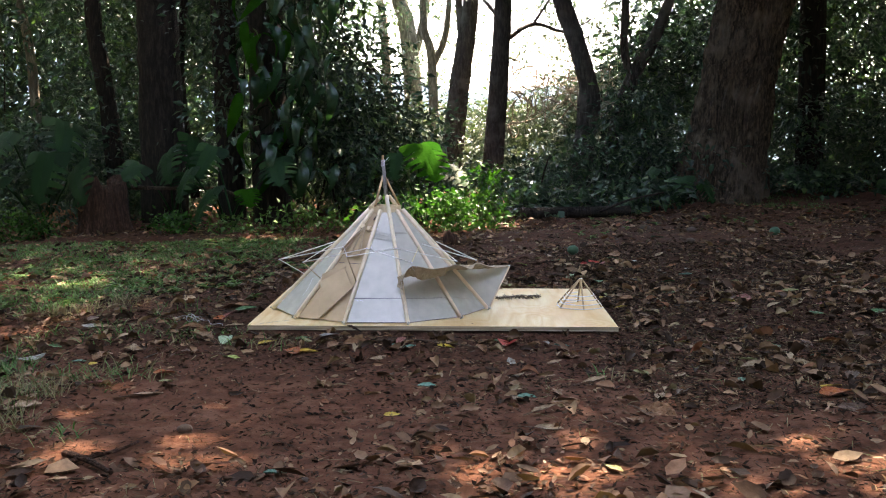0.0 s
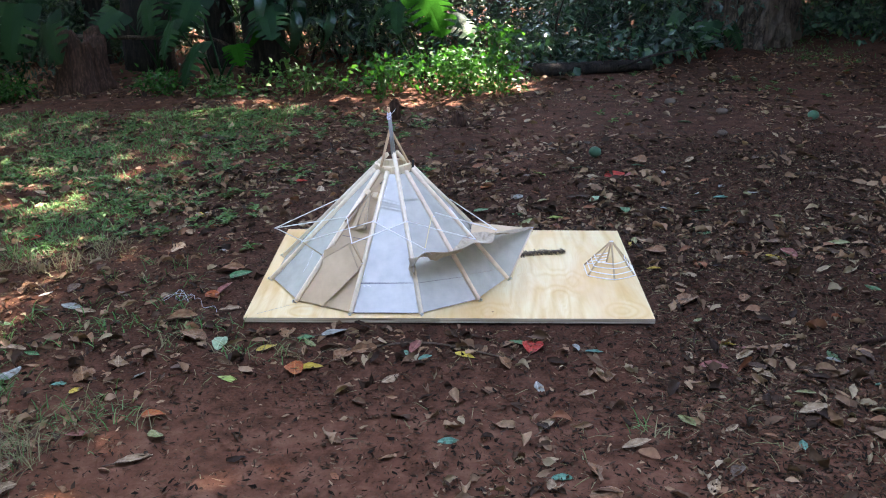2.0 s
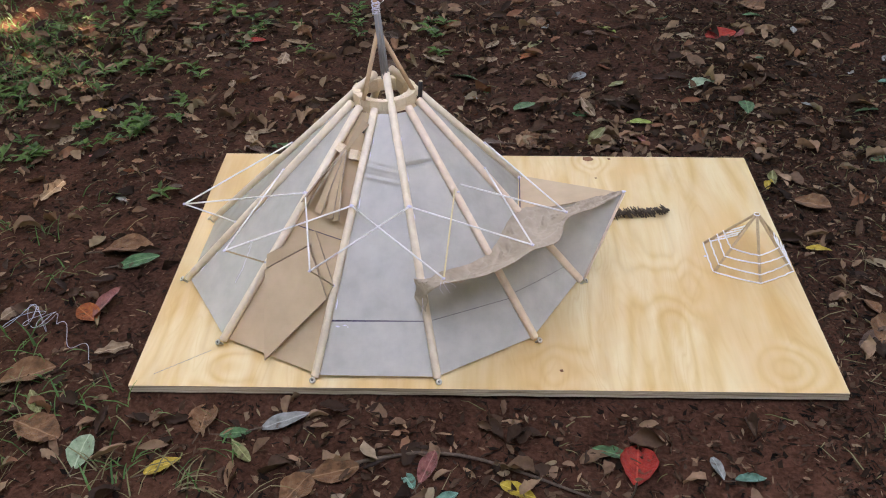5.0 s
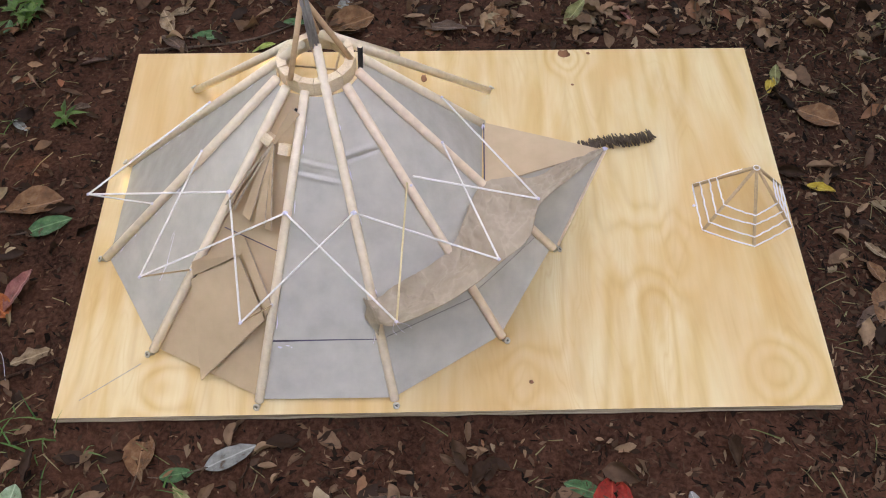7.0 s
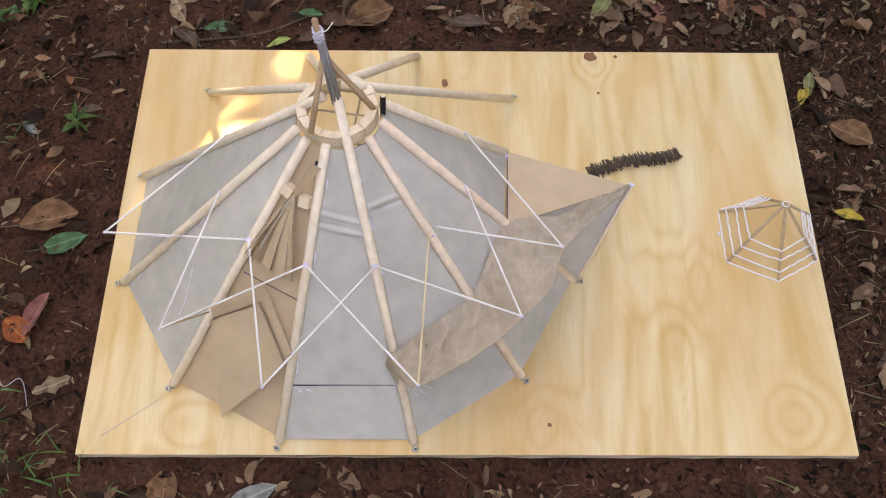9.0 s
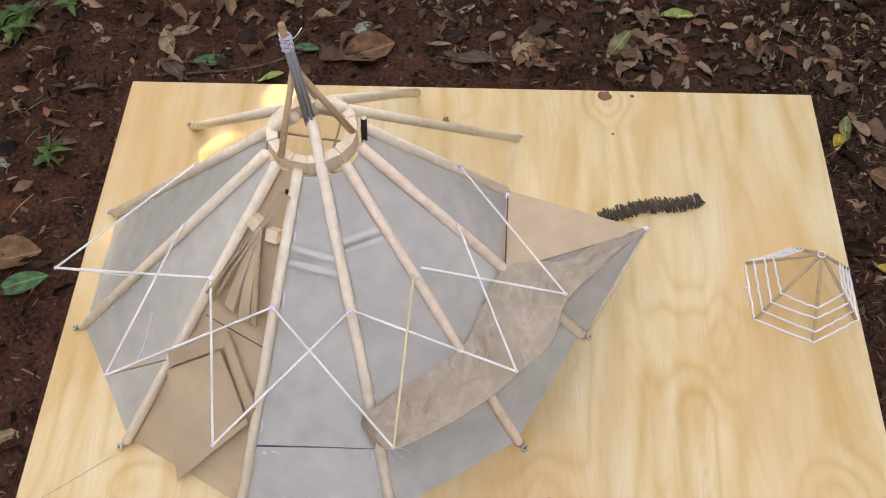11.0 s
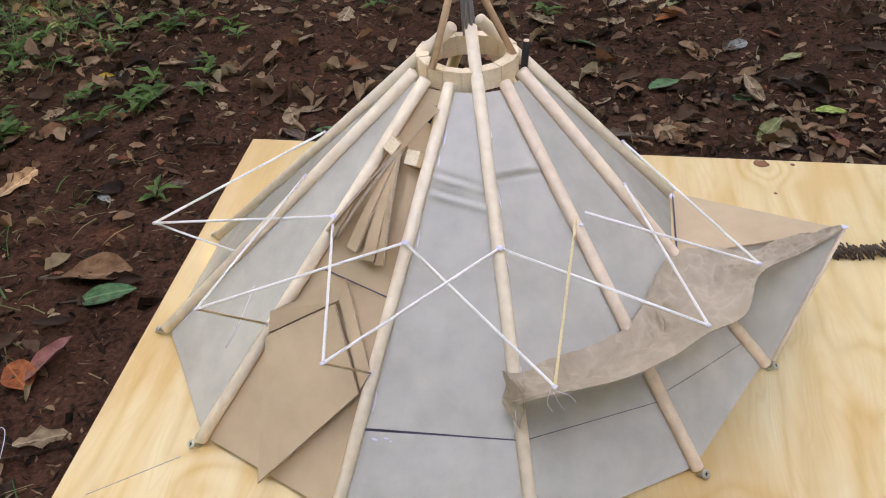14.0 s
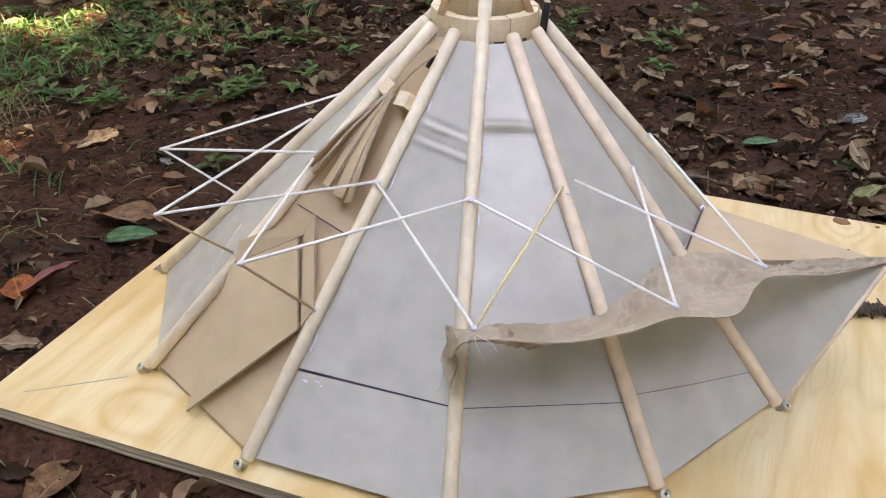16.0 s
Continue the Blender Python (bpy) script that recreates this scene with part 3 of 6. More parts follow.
for i, (za, zb) in enumerate(((0.0, 0.003), (0.003, 0.006), (0.006, 0.009), (0.009, 0.012))):
    board_sheet(0.020 + za, 0.020 + zb, 0.0012 * (i % 2) + 0.0004, "ply_layer", MAT["ply_edge"], "")
board_sheet(0.032, H, 0.0, "top_veneer", [MAT["ply"], MAT["ply_edge"]], "pale yellow veneer with wavy grain")
knot_me = mesh_data("knot", *blob((0, 0, 0), (1, 1, 0.12), 4, 0.08, 4, 12), MAT["knot"])
for kx, ky, r, s in ((0.86, 0.80, 0.013, 0.9), (0.575, 0.735, 0.006, 1.8), (0.743, 0.049, 0.0035, 1.0), (0.87, 0.71, 0.003, 1), (0.91, 0.80, 0.004, 1)):
    shared("knot", knot_me, (kx, ky, H + 0.0002), None, board, (r, r * s, 0.004))

# ---- tipi model: twelve dowels leaning on a wooden ring ----
CX, CY = 0.414, 0.402
RX, RY = 0.426, 0.393
POLE_R = 0.0072
model = thing("tipi_model", (CX, CY, H), "tipi model of pale dowels and grey card walls on plywood", "model")


def way(k):
    a = radians(15 + 30 * k)
    return np.array([math.cos(a), math.sin(a), 0.0])


FEET = {0: (0.808, 0.507), 1: (0.708, 0.696), 2: (0.523, 0.805), 3: (0.306, 0.806), 4: (0.120, 0.713), 5: (0.021, 0.517), 6: (0.019, 0.296), 7: (0.133, 0.106), 8: (0.317, 0.009), 9: (0.532, 0.008), 10: (0.708, 0.120), 11: (0.807, 0.300)}


HEADS = {5: (0.366, 0.399, 0.392), 6: (0.370, 0.363, 0.393), 7: (0.3855, 0.345, 0.394), 8: (0.4130, 0.337, 0.393), 9: (0.4435, 0.335, 0.393)}


def pole_line(k):
    d = way(k)
    fx, fy = FEET[k]
    head = np.array(HEADS[k]) if k in HEADS else np.array([RX, RY, 0.392]) + 0.063 * d
    return np.array([fx, fy, H + 0.0075]) - 0.009 * d, head


def on_pole(k, f):
    a, b = pole_line(k)
    return a + (b - a) * f


def panel_normal(k):
    a0, a1 = pole_line(k)
    b0, b1 = pole_line((k + 1) % 12)
    n = unit(np.cross(b0 - a0, a1 - a0))
    return n if n[2] > 0 else -n


GEND = np.array([0.680, 0.474, 0.174])
for k in range(12):
    a, b = pole_line(k)
    d = unit(b - a)
    if k == 0:
        a = b + (GEND - b) * 1.0
    if k in (1, 5, 9):
        # three of the poles run on past the ring to the foot of the spire
        b = b + d * 0.068
    part("pole", *dowel(a, b, POLE_R * (0.97 + 0.02 * (k % 4))), MAT["pole_pink" if k in (10, 11) else "pole"], model, "reddish round wooden dowel" if k in (10, 11) else "pale round wooden dowel")

# slanting screws that hold the feet
sv, sf = [], []
prof = [(0.0, 0.0006), (0.0022, 0.0008), (0.0026, 0.0018), (0.0046, 0.0016), (0.0056, 0.0004), (0.0056, -0.0006), (0.0024, -0.0034), (0.0022, -0.013), (0.0006, -0.0165)]
for i, (r, z) in enumerate(prof):
    for j in range(16):
        a = 2 * math.pi * j / 16
        sv.append((max(r, 0.0001) * math.cos(a), max(r, 0.0001) * math.sin(a), z))
for i in range(len(prof) - 1):
    for j in range(16):
        sf.append((i * 16 + j, (i + 1) * 16 + j, (i + 1) * 16 + (j + 1) % 16, i * 16 + (j + 1) % 16))
screw_me = mesh_data("screw", sv, sf, MAT["steel"])
slot_me = mesh_data("slot", *box((0, 0, 0), np.eye(3), (0.0024, 0.0005, 0.0005)), MAT["black"], False)
for k in (1, 4, 5, 6, 7, 8, 9, 10, 11):
    d = way(k)
    n = unit(d * 0.75 + np.array([0, 0, 0.8]))
    side = unit(np.cross([0, 0, 1.0], d))
    s = shared("screw", screw_me, np.array([*FEET[k], H + 0.0095]) + 0.001 * d, Matrix((side, np.cross(n, side), n)).transposed(), model, label="slanting zinc screw with a cross-slotted head")
    for turn in (20, 110):
        cross = new("slot", slot_me)
        cross.parent = s
        cross.matrix_basis = pose(0, 0, 0.0008, 0, 0, turn + 23 * k)

# ring of small pine blocks
for j in range(16):
    a0, a1 = 2 * math.pi * j / 16 + 0.007, 2 * math.pi * (j + 1) / 16 - 0.006
    jit = 0.0015 * math.sin(j * 7.3)
    v = []
    for z in (0.383 + jit, 0.4065 + jit * 0.7):
        for r, a in ((0.0445, a0), (0.0575 + jit, a0), (0.0575 + jit, a1), (0.0445, a1)):
            v.append((RX + r * math.cos(a), RY + r * math.sin(a), z))
    part("ring_block", v, [(3, 2, 1, 0), (4, 5, 6, 7), (0, 1, 5, 4), (1, 2, 6, 5), (2, 3, 7, 6), (3, 0, 4, 7)], MAT["ring"], model, "sawn pine block of the smoke ring", smooth=False)

# spire: three thin sticks, a bundle of grey strips and a pointed stick bound with thread
TOP = np.array([0.4205, 0.388, 0.520])
for a in ((0.392, 0.347, 0.404), (0.479, 0.388, 0.404), (0.425, 0.448, 0.404)):
    part("spire_stick", *dowel(a, TOP + (np.array(a) - TOP) * 0.04, 0.0042, 10), MAT["stick"], model, "thin brown stick of the spire")
rng = np.random.default_rng(5)
for j in range(7):
    a = 2 * math.pi * j / 7
    o = np.array([math.cos(a), math.sin(a), 0]) * 0.0048
    part("spire_strip", *dowel(np.array([0.4305, 0.378, 0.432]) + o * 1.25, np.array([0.4195, 0.387, 0.560 + 0.008 * rng.random()]) + o * 0.8, 0.0019, 6), MAT["strip"], model, "grey strip in the bound spire")
part("spire_tip", *dowel((0.4205, 0.387, 0.52), (0.4175, 0.387, 0.588), 0.0042, 10), MAT["stick"], model, "weathered stick at the top")
hel = [np.array([0.4190, 0.387, 0.548]) + np.array([(0.0064 + 0.0008 * math.sin(3.7 * t)) * math.cos(t), 0.0064 * math.sin(t), 0.00042 * t + 0.001 * math.sin(1.7 * t)]) for t in np.linspace(0, 56, 190)]
part("thread", *tube(hel, 0.0009, 5), MAT["glue"], model, "pale lilac binding thread")
part("thread_end", *tube(spline([(0.424, 0.385, 0.566), (0.432, 0.384, 0.572), (0.440, 0.386, 0.583)], 8), 0.0007, 5), MAT["string"], model, "loose white thread end")
# rods across the inside, below the ring
for a, b in (((0.384, 0.372, 0.372), (0.462, 0.352, 0.366)), ((0.385, 0.415, 0.37), (0.468, 0.400, 0.372)), ((0.44, 0.345, 0.36), (0.455, 0.44, 0.37))):
    part("cross_rod", *dowel(a, b, 0.0017, 8), MAT["skewer"], model, "thin inner cross rod")
# black taped peg beside the ring
part("peg", *dowel((0.489, 0.398, 0.370), (0.4915, 0.403, 0.415), 0.0042, 10), MAT["black"], model, "short black taped peg")
part("peg_tip", *dowel((0.4915, 0.403, 0.4148), (0.4916, 0.4032, 0.4168), 0.0036, 10), MAT["ring"], model, "pale cut end of the peg")


# ---- card walls ----
def panel(k, v0=0.008, v1=0.982, mat="grey", label="grey painted card wall panel", sink=0.004, wrinkle=(), nu=18, nv=44, bow=0.0, cut=None):
    a0, a1 = pole_line(k)
    b0, b1 = pole_line((k + 1) % 12)
    nrm = panel_normal(k)
    us = np.linspace(0, 1, nu)
    top = np.zeros((nu, nv, 3))
    for i, u in enumerate(us):
        lo, hi = (v0(u) if callable(v0) else v0), (v1(u) if callable(v1) else v1)
        for j, s in enumerate(np.linspace(0, 1, nv)):
            v = lo + (hi - lo) * s
            A, B = a0 + (a1 - a0) * v, b0 + (b1 - b0) * v
            g = unit(B - A) * 0.002
            p = (A + g) + (B - A - 2 * g) * u
            d = -sink + bow * math.sin(math.pi * u) * math.sin(math.pi * s)
            for wv, amp, width, tilt in wrinkle:
                x = (v - wv - tilt * (u - 0.5)) / width
                d += amp * math.exp(-x * x) * (0.35 + 0.65 * math.sin(math.pi * min(1, u * 1.02)))
            d += 0.0012 * (float(lattice(p[0] + p[2], p[1] * 1.3 + k * 3.1, 0.06, 31)) - 0.5)
            top[i, j] = p + nrm * d
    v, f, s = slab(top, nrm, 0.0028)
    return part("wall_panel", v, f, [MAT[mat], MAT["cut" if "cut" in label else "card_edge"]], model, label, slots=s)


folds = ((0.728, 0.0042, 0.006, -0.035), (0.740, -0.0030, 0.005, -0.035), (0.768, 0.0042, 0.006, -0.035), (0.780, -0.003, 0.005, -0.035), (0.775 - 0.1, 0.0006, 0.05, 0.1))
panel(5)
panel(6, wrinkle=((0.45, 0.0012, 0.2, 0.3),))
# two pieces with an open cut between them
panel(8, 0.008, lambda u: 0.2015 + 0.0045 * u, nv=12, label="grey lower card wall piece below a cut")
panel(8, lambda u: 0.2078 + 0.0008 * u, 0.982, wrinkle=folds, nu=12, nv=170, label="creased grey card wall panel above a cut", sink=0.0036)
panel(9, 0.008, lambda u: 0.205 - 0.028 * u, nv=12, label="grey lower card wall piece below a cut")
panel(9, lambda u: 0.2068 - 0.028 * u, 0.982, wrinkle=((0.775, -0.0040, 0.0045, -0.01), (0.792, 0.0030, 0.008, -0.01), (0.5, 0.001, 0.08, 0.25)), nu=12, nv=170, label="creased grey card wall panel above a cut", sink=0.0038)
panel(10, 0.008, lambda u: 0.190 - 0.10 * u, nv=12, label="grey lower card wall piece below a cut")
panel(10, lambda u: 0.1913 - 0.10 * u, 0.982, wrinkle=((0.55, 0.0012, 0.15, -0.2),))
panel(11, lambda u: 0.395 - 0.02 * u, 0.982, label="short grey card panel above the porch", bow=0.002)
panel(7, 0.012, 0.982, "card", "brown cardboard wall panel behind the door leaf", sink=0.006, wrinkle=((0.50, -0.0014, 0.006, 0.0), (0.30, 0.001, 0.1, 0.2)))

# dark glue line behind each cut
for k, lo, hi in ((8, 0.2047, 0.2075), (9, 0.2059, 0.178), (10, 0.1907, 0.091)):
    nrm = panel_normal(k)
    part("glue_seam", *dowel(on_pole(k, lo) * 0.98 + on_pole(k + 1, lo) * 0.02 - nrm * 0.0074, on_pole(k, hi) * 0.02 + on_pole(k + 1, hi) * 0.98 - nrm * 0.0074, 0.0026, 6), MAT["cut"], model, "dark glue in the cut")

# porch: brown roof triangle, grey side wall and its edging stick
TIP = np.array([0.880, 0.404, 0.180])
FBR = np.array([0.676, 0.332, 0.180])
FOOT = pole_line(11)[0]
v, f, s = prism([GEND + (0, 0, 0.004), FBR + (0, -0.004, 0.002), TIP], (0, 0, 1), 0.003)
part("porch_roof", v, f, [MAT["card"], MAT["card_edge"]], model, "flat brown cardboard porch roof", smooth=False, slots=s)
part("roof_seam", *dowel(GEND + (0.001, -0.004, 0.006), FBR + (0.001, 0.004, 0.006), 0.0011, 6), MAT["cut"], model, "dark glued seam")
wall_n = unit(np.cross(TIP - FOOT, FBR - FOOT))
v, f, s = prism([FOOT + (0.006, 0.004, -0.003), TIP + (0, 0, -0.003), FBR + (0.002, 0.002, -0.004)], wall_n, 0.003)
part("porch_wall", v, f, [MAT["grey"], MAT["card_edge"]], model, "grey card porch side wall", smooth=False, slots=s)
part("edging_stick", *dowel(FOOT + (0.008, 0.006, 0.002), TIP + (0.002, 0, 0), 0.0026, 8), MAT["pole_pink"], model, "reddish edging stick of the porch")

# awning of crumpled brown cloth
AU = [(0.488, 0.116, 0.180), (0.504, 0.112, 0.185), (0.563, 0.163, 0.172), (0.622, 0.214, 0.174), (0.641, 0.258, 0.182), (0.676, 0.330, 0.191), (0.752, 0.345, 0.187), (0.817, 0.377, 0.186), (0.876, 0.403, 0.186)]
AV = [(0.506, 0.078, 0.178), (0.540, 0.040, 0.233), (0.606, 0.080, 0.221), (0.656, 0.116, 0.222), (0.690, 0.146, 0.227), (0.740, 0.211, 0.203), (0.760, 0.266, 0.216), (0.822, 0.345, 0.190), (0.880, 0.401, 0.182)]
NA, NB = 170, 30
cu, cv = spline(AU, NA), spline(AV, NA)
cloth = np.zeros((NA, NB, 3))
for i in range(NA):
    for j in range(NB):
        s = j / (NB - 1)
        p = cu[i] + (cv[i] - cu[i]) * s
        sag = -0.016 * math.sin(math.pi * s) * (1 - i / NA * 0.7)
        taper = math.sin(math.pi * min(1, (NA - 1 - i) / (NA * 0.16) + 0.02) / 2)
        a, b = i * 90 / NA, j * 16 / NB
        w = 0.016 * (float(lattice(a * 0.16 + b * 0.10, b * 0.20, 1.0, 51)) - 0.5) + 0.008 * (float(lattice(a * 0.42 + b * 0.2, b * 0.16, 1.0, 52)) - 0.5)
        # sharp little creases
        w += 0.0042 * (1 - abs(2 * float(lattice(a * 0.30 + b * 0.24, b * 0.30 - a * 0.07, 1.0, 53)) - 1)) ** 4 - 0.0032 * (1 - abs(2 * float(lattice(a * 0.55 - b * 0.40, b * 0.26 + a * 0.12, 1.0, 54)) - 1)) ** 4
        lip = -0.006 * step(s, 0.86, 1.0)
        cloth[i, j] = p + np.array([0, 0, (sag + w * math.sin(math.pi * min(1, s + 0.2))) * taper + float(lip) * taper])
cn = unit(np.cross(np.gradient(cloth, axis=0), np.gradient(cloth, axis=1)))
cn = np.where(cn[..., 2:] < 0, -cn, cn)
v, f, s = slab(cloth, cn, 0.0012)
awning = part("awning", v, f, [MAT["cloth"], MAT["cloth"]], model, "crumpled brown cloth awning pulled outward", slots=s)
corner = np.array([[(0.488 + 0.020 * u + 0.003 * math.sin(5 * w) + 0.004 * w, 0.113 - 0.028 * u - 0.012 * w, 0.181 - 0.032 * w - 0.006 * u) for w in np.linspace(0, 1, 8)] for u in np.linspace(0, 1, 6)])
v, f, s = slab(corner, (-0.6, -0.7, 0.2), 0.0012)
part("awning_corner", v, f, [MAT["cloth"], MAT["cloth"]], awning, slots=s)
for a, b, c in (((0.541, 0.04, 0.230), (0.547, 0.035, 0.221), (0.552, 0.036, 0.212)), ((0.538, 0.04, 0.231), (0.536, 0.034, 0.222), (0.541, 0.031, 0.214)), ((0.543, 0.041, 0.231), (0.556, 0.040, 0.227), (0.562, 0.037, 0.222)), ((0.505, 0.062, 0.18), (0.506, 0.058, 0.165), (0.503, 0.056, 0.15))):
    part("frayed_thread", *tube(spline([a, b, c], 8), 0.0004, 4), MAT["glue"], awning)

# door leaf, its chevron frame and the fan of slats
n7 = panel_normal(7)
leaf = [(0.219, 0.177, 0.152), (0.302, 0.182, 0.200), (0.339, 0.106, 0.143), (0.227, 0.060, 0.042)]
v, f, s = prism([np.array(p) + n7 * 0.0055 for p in leaf], n7, 0.003)
part("door_leaf", v, f, [MAT["card"], MAT["card_edge"]], model, "four-sided brown cardboard door leaf", smooth=False, slots=s)
frame_out = [(0.222, 0.190, 0.178), (0.311, 0.199, 0.224), (0.349, 0.118, 0.163)]
frame_in = [(0.339, 0.108, 0.147), (0.3045, 0.185, 0.2045), (0.220, 0.179, 0.156)]
for quad in ((frame_out[0], frame_out[1], frame_in[1], frame_in[2]), (frame_out[1], frame_out[2], frame_in[0], frame_in[1])):
    v, f, s = prism([np.array(p) + n7 * 0.0015 for p in quad], n7, 0.0035)
    part("door_frame", v, f, [MAT["card"], MAT["card_edge"]], model, "raised cardboard strip framing the door", smooth=False, slots=s)
part("crease", *dowel(np.array((0.273, 0.223, 0.220)) - n7 * 0.0058, np.array((0.360, 0.174, 0.221)) - n7 * 0.0058, 0.0008, 5), MAT["cut"], model)
up7 = unit(np.array([0.39, 0.34, 0.40]) - np.array([0.22, 0.06, 0.04]))
hub = np.array([0.3665, 0.292, 0.331])
for end, wide, lean, m in (((0.288, 0.245, 0.252), 0.018, 1.15, "card_edge"), ((0.298, 0.237, 0.248), 0.018, 1.0, "card"), ((0.318, 0.224, 0.243), 0.020, 0.35, "card"), ((0.338, 0.211, 0.240), 0.019, 0.15, "card"), ((0.352, 0.203, 0.240), 0.019, 0.5, "card"), ((0.402, 0.312, 0.376), 0.014, 0.5, "card")):
    e = np.array(end) + n7 * 0.006
    h = hub + n7 * 0.008
    d = unit(e - h)
    across = unit(np.cross(n7, d))
    flat = across * math.cos(lean) + n7 * math.sin(lean)
    top = np.array([[h + (e - h) * t + flat * wide * (q - 0.5) * (0.22 + 0.78 * t ** 0.7) + n7 * 0.004 * math.sin(math.pi * t) for q in (0, 0.5, 1)] for t in np.linspace(0, 1, 8)])
    v, f, s = slab(top, unit(np.cross(flat, d)), 0.0025)
    part("slat", v, f, [MAT["card"], MAT["card_edge"]], model, "narrow cardboard slat of a folded fan", slots=s)
across7 = unit(np.cross(n7, up7))
for p, tilt in (((0.357, 0.301, 0.330), 0.3), ((0.382, 0.285, 0.325), -0.15)):
    c = np.array(p) + n7 * 0.004
    ax = [across7 * math.cos(tilt) + up7 * math.sin(tilt), up7 * math.cos(tilt) - across7 * math.sin(tilt), n7]
    part("wood_block", *box(c, ax, (0.0082, 0.0082, 0.0095)), MAT["ring"], model, "small sawn wood block", smooth=False)
part("slot_mark", *box(np.array((0.394, 0.312, 0.369)) - n7 * 0.004, [across7, up7, n7], (0.0017, 0.010, 0.0015)), MAT["black"], model, smooth=False)

# outer net of straight rods
OUT = {6: (0.052, 0.296, 0.217), 7: (0.166, 0.128, 0.229), 8: (0.330, 0.026, 0.261), 9: (0.542, 0.037, 0.240), 10: (0.690, 0.146, 0.232), 11: (0.757, 0.268, 0.221)}


def knot_on(k):
    n = unit(panel_normal(k) + panel_normal((k - 1) % 12))
    return on_pole(k, 0.625) + n * 0.0088


glue_me = mesh_data("glue_blob", *blob((0, 0, 0), (1, 1, 0.8), 9, 0.12, 5, 8), MAT["glue"])
for k, o in OUT.items():
    o = np.array(o)
    for m in (k - 1, (k + 1) % 12):
        e = knot_on(m)
        e = e + (o - e) * 0.01
        if m == 10:
            e = e + np.array((0.001, 0.009, 0.011) if k == 11 else (-0.006, 0.004, 0.005))
        yellow = k == 9 and m == 10
        part("rod", *dowel(o + (e - o) * 0.003, e, 0.00155, 8), MAT["rod_yellow" if yellow else "rod"], model, "yellowed thin rod" if yellow else "thin white rod of the outer net")
    if k in (6, 7, 8):
        st = on_pole(k, 0.33) + unit(panel_normal(k) + panel_normal(k - 1)) * 0.0085
        part("prop", *dowel(st, o, 0.0014, 7), MAT["rod" if k == 6 else "skewer"], model, "thin white prop" if k == 6 else "thin bamboo prop")
        shared("glue_blob", glue_me, st, None, model, (0.0026, 0.0026, 0.0022), "dab of pale glue")
    shared("glue_blob", glue_me, o, None, model, (0.0028, 0.0028, 0.0028), "dab of pale glue")
for k in (7, 8, 9):
    shared("glue_blob", glue_me, knot_on(k), None, model, (0.0046, 0.0040, 0.0030), "dab of pale glue")
for k in (5, 6, 10, 11, 0):
    shared("glue_blob", glue_me, knot_on(k), None, model, (0.0024, 0.0024, 0.0020), "dab of pale glue")
shared("glue_blob", glue_me, TIP + (0, 0, 0.003), None, model, (0.006, 0.004, 0.002), "dab of pale glue")
shared("glue_blob", glue_me, GEND + (0.0, -0.012, 0.006), None, model, (0.003, 0.007, 0.002), "dab of pale glue")
rng = np.random.default_rng(12)
for k in (5, 6, 7, 8, 9, 10, 11):
    # smears of glue along the joints
    for j in range(5):
        f = 0.08 + 0.85 * rng.random()
        nrm = panel_normal(k)
        side = unit(on_pole((k + 1) % 12, f) - on_pole(k, f))
        p = on_pole(k, f) + side * 0.0095 - nrm * 0.0035
        if k == 7 or f < 0.42 and k == 11:
            continue
        d = unit(pole_line(k)[1] - pole_line(k)[0])
        q = Matrix((side, d, nrm)).transposed()
        shared("glue_smear", glue_me, p, q, model, (0.0011, 0.003 + 0.009 * rng.random(), 0.0006))
for u, vv, k in ((0.18, 0.186, 8),):
    p = on_pole(k, vv) * (1 - u) + on_pole(k + 1, vv) * u - panel_normal(k) * 0.0036
    for j in range(4):
        q = Matrix((unit(on_pole(k + 1, vv) - on_pole(k, vv)), unit(pole_line(k)[1] - pole_line(k)[0]), panel_normal(k))).transposed()
        shared("glue_smear", glue_me, p + np.array([0.008, 0.003, 0.003]) * rng.standard_normal(3) * np.array([1, 0.3, 0.3]), q, model, (0.003 * rng.random() + 0.001, 0.0010, 0.0006))

# marks on the board and the walls
part("pencil_line", *dowel((0.122, 0.094, H + 0.0001), (0.036, 0.030, H + 0.0001), 0.0005, 4), MAT["strip"], board)
shared("glue_spot", glue_me, (1.058, 0.397, H + 0.001), None, board, (0.003, 0.003, 0.0015), label="drop of pale glue")
for u0, v0_, u1, v1_ in ((0.45, 0.33, 0.62, 0.22), (0.40, 0.36, 0.46, 0.30), (0.60, 0.24, 0.64, 0.17)):
    a = on_pole(6, v0_) * (1 - u0) + on_pole(7, v0_) * u0 - panel_normal(6) * 0.0034
    b = on_pole(6, v1_) * (1 - u1) + on_pole(7, v1_) * u1 - panel_normal(6) * 0.0034
    part("pen_mark", *dowel(a, b, 0.0006, 4), MAT["glue"], model)

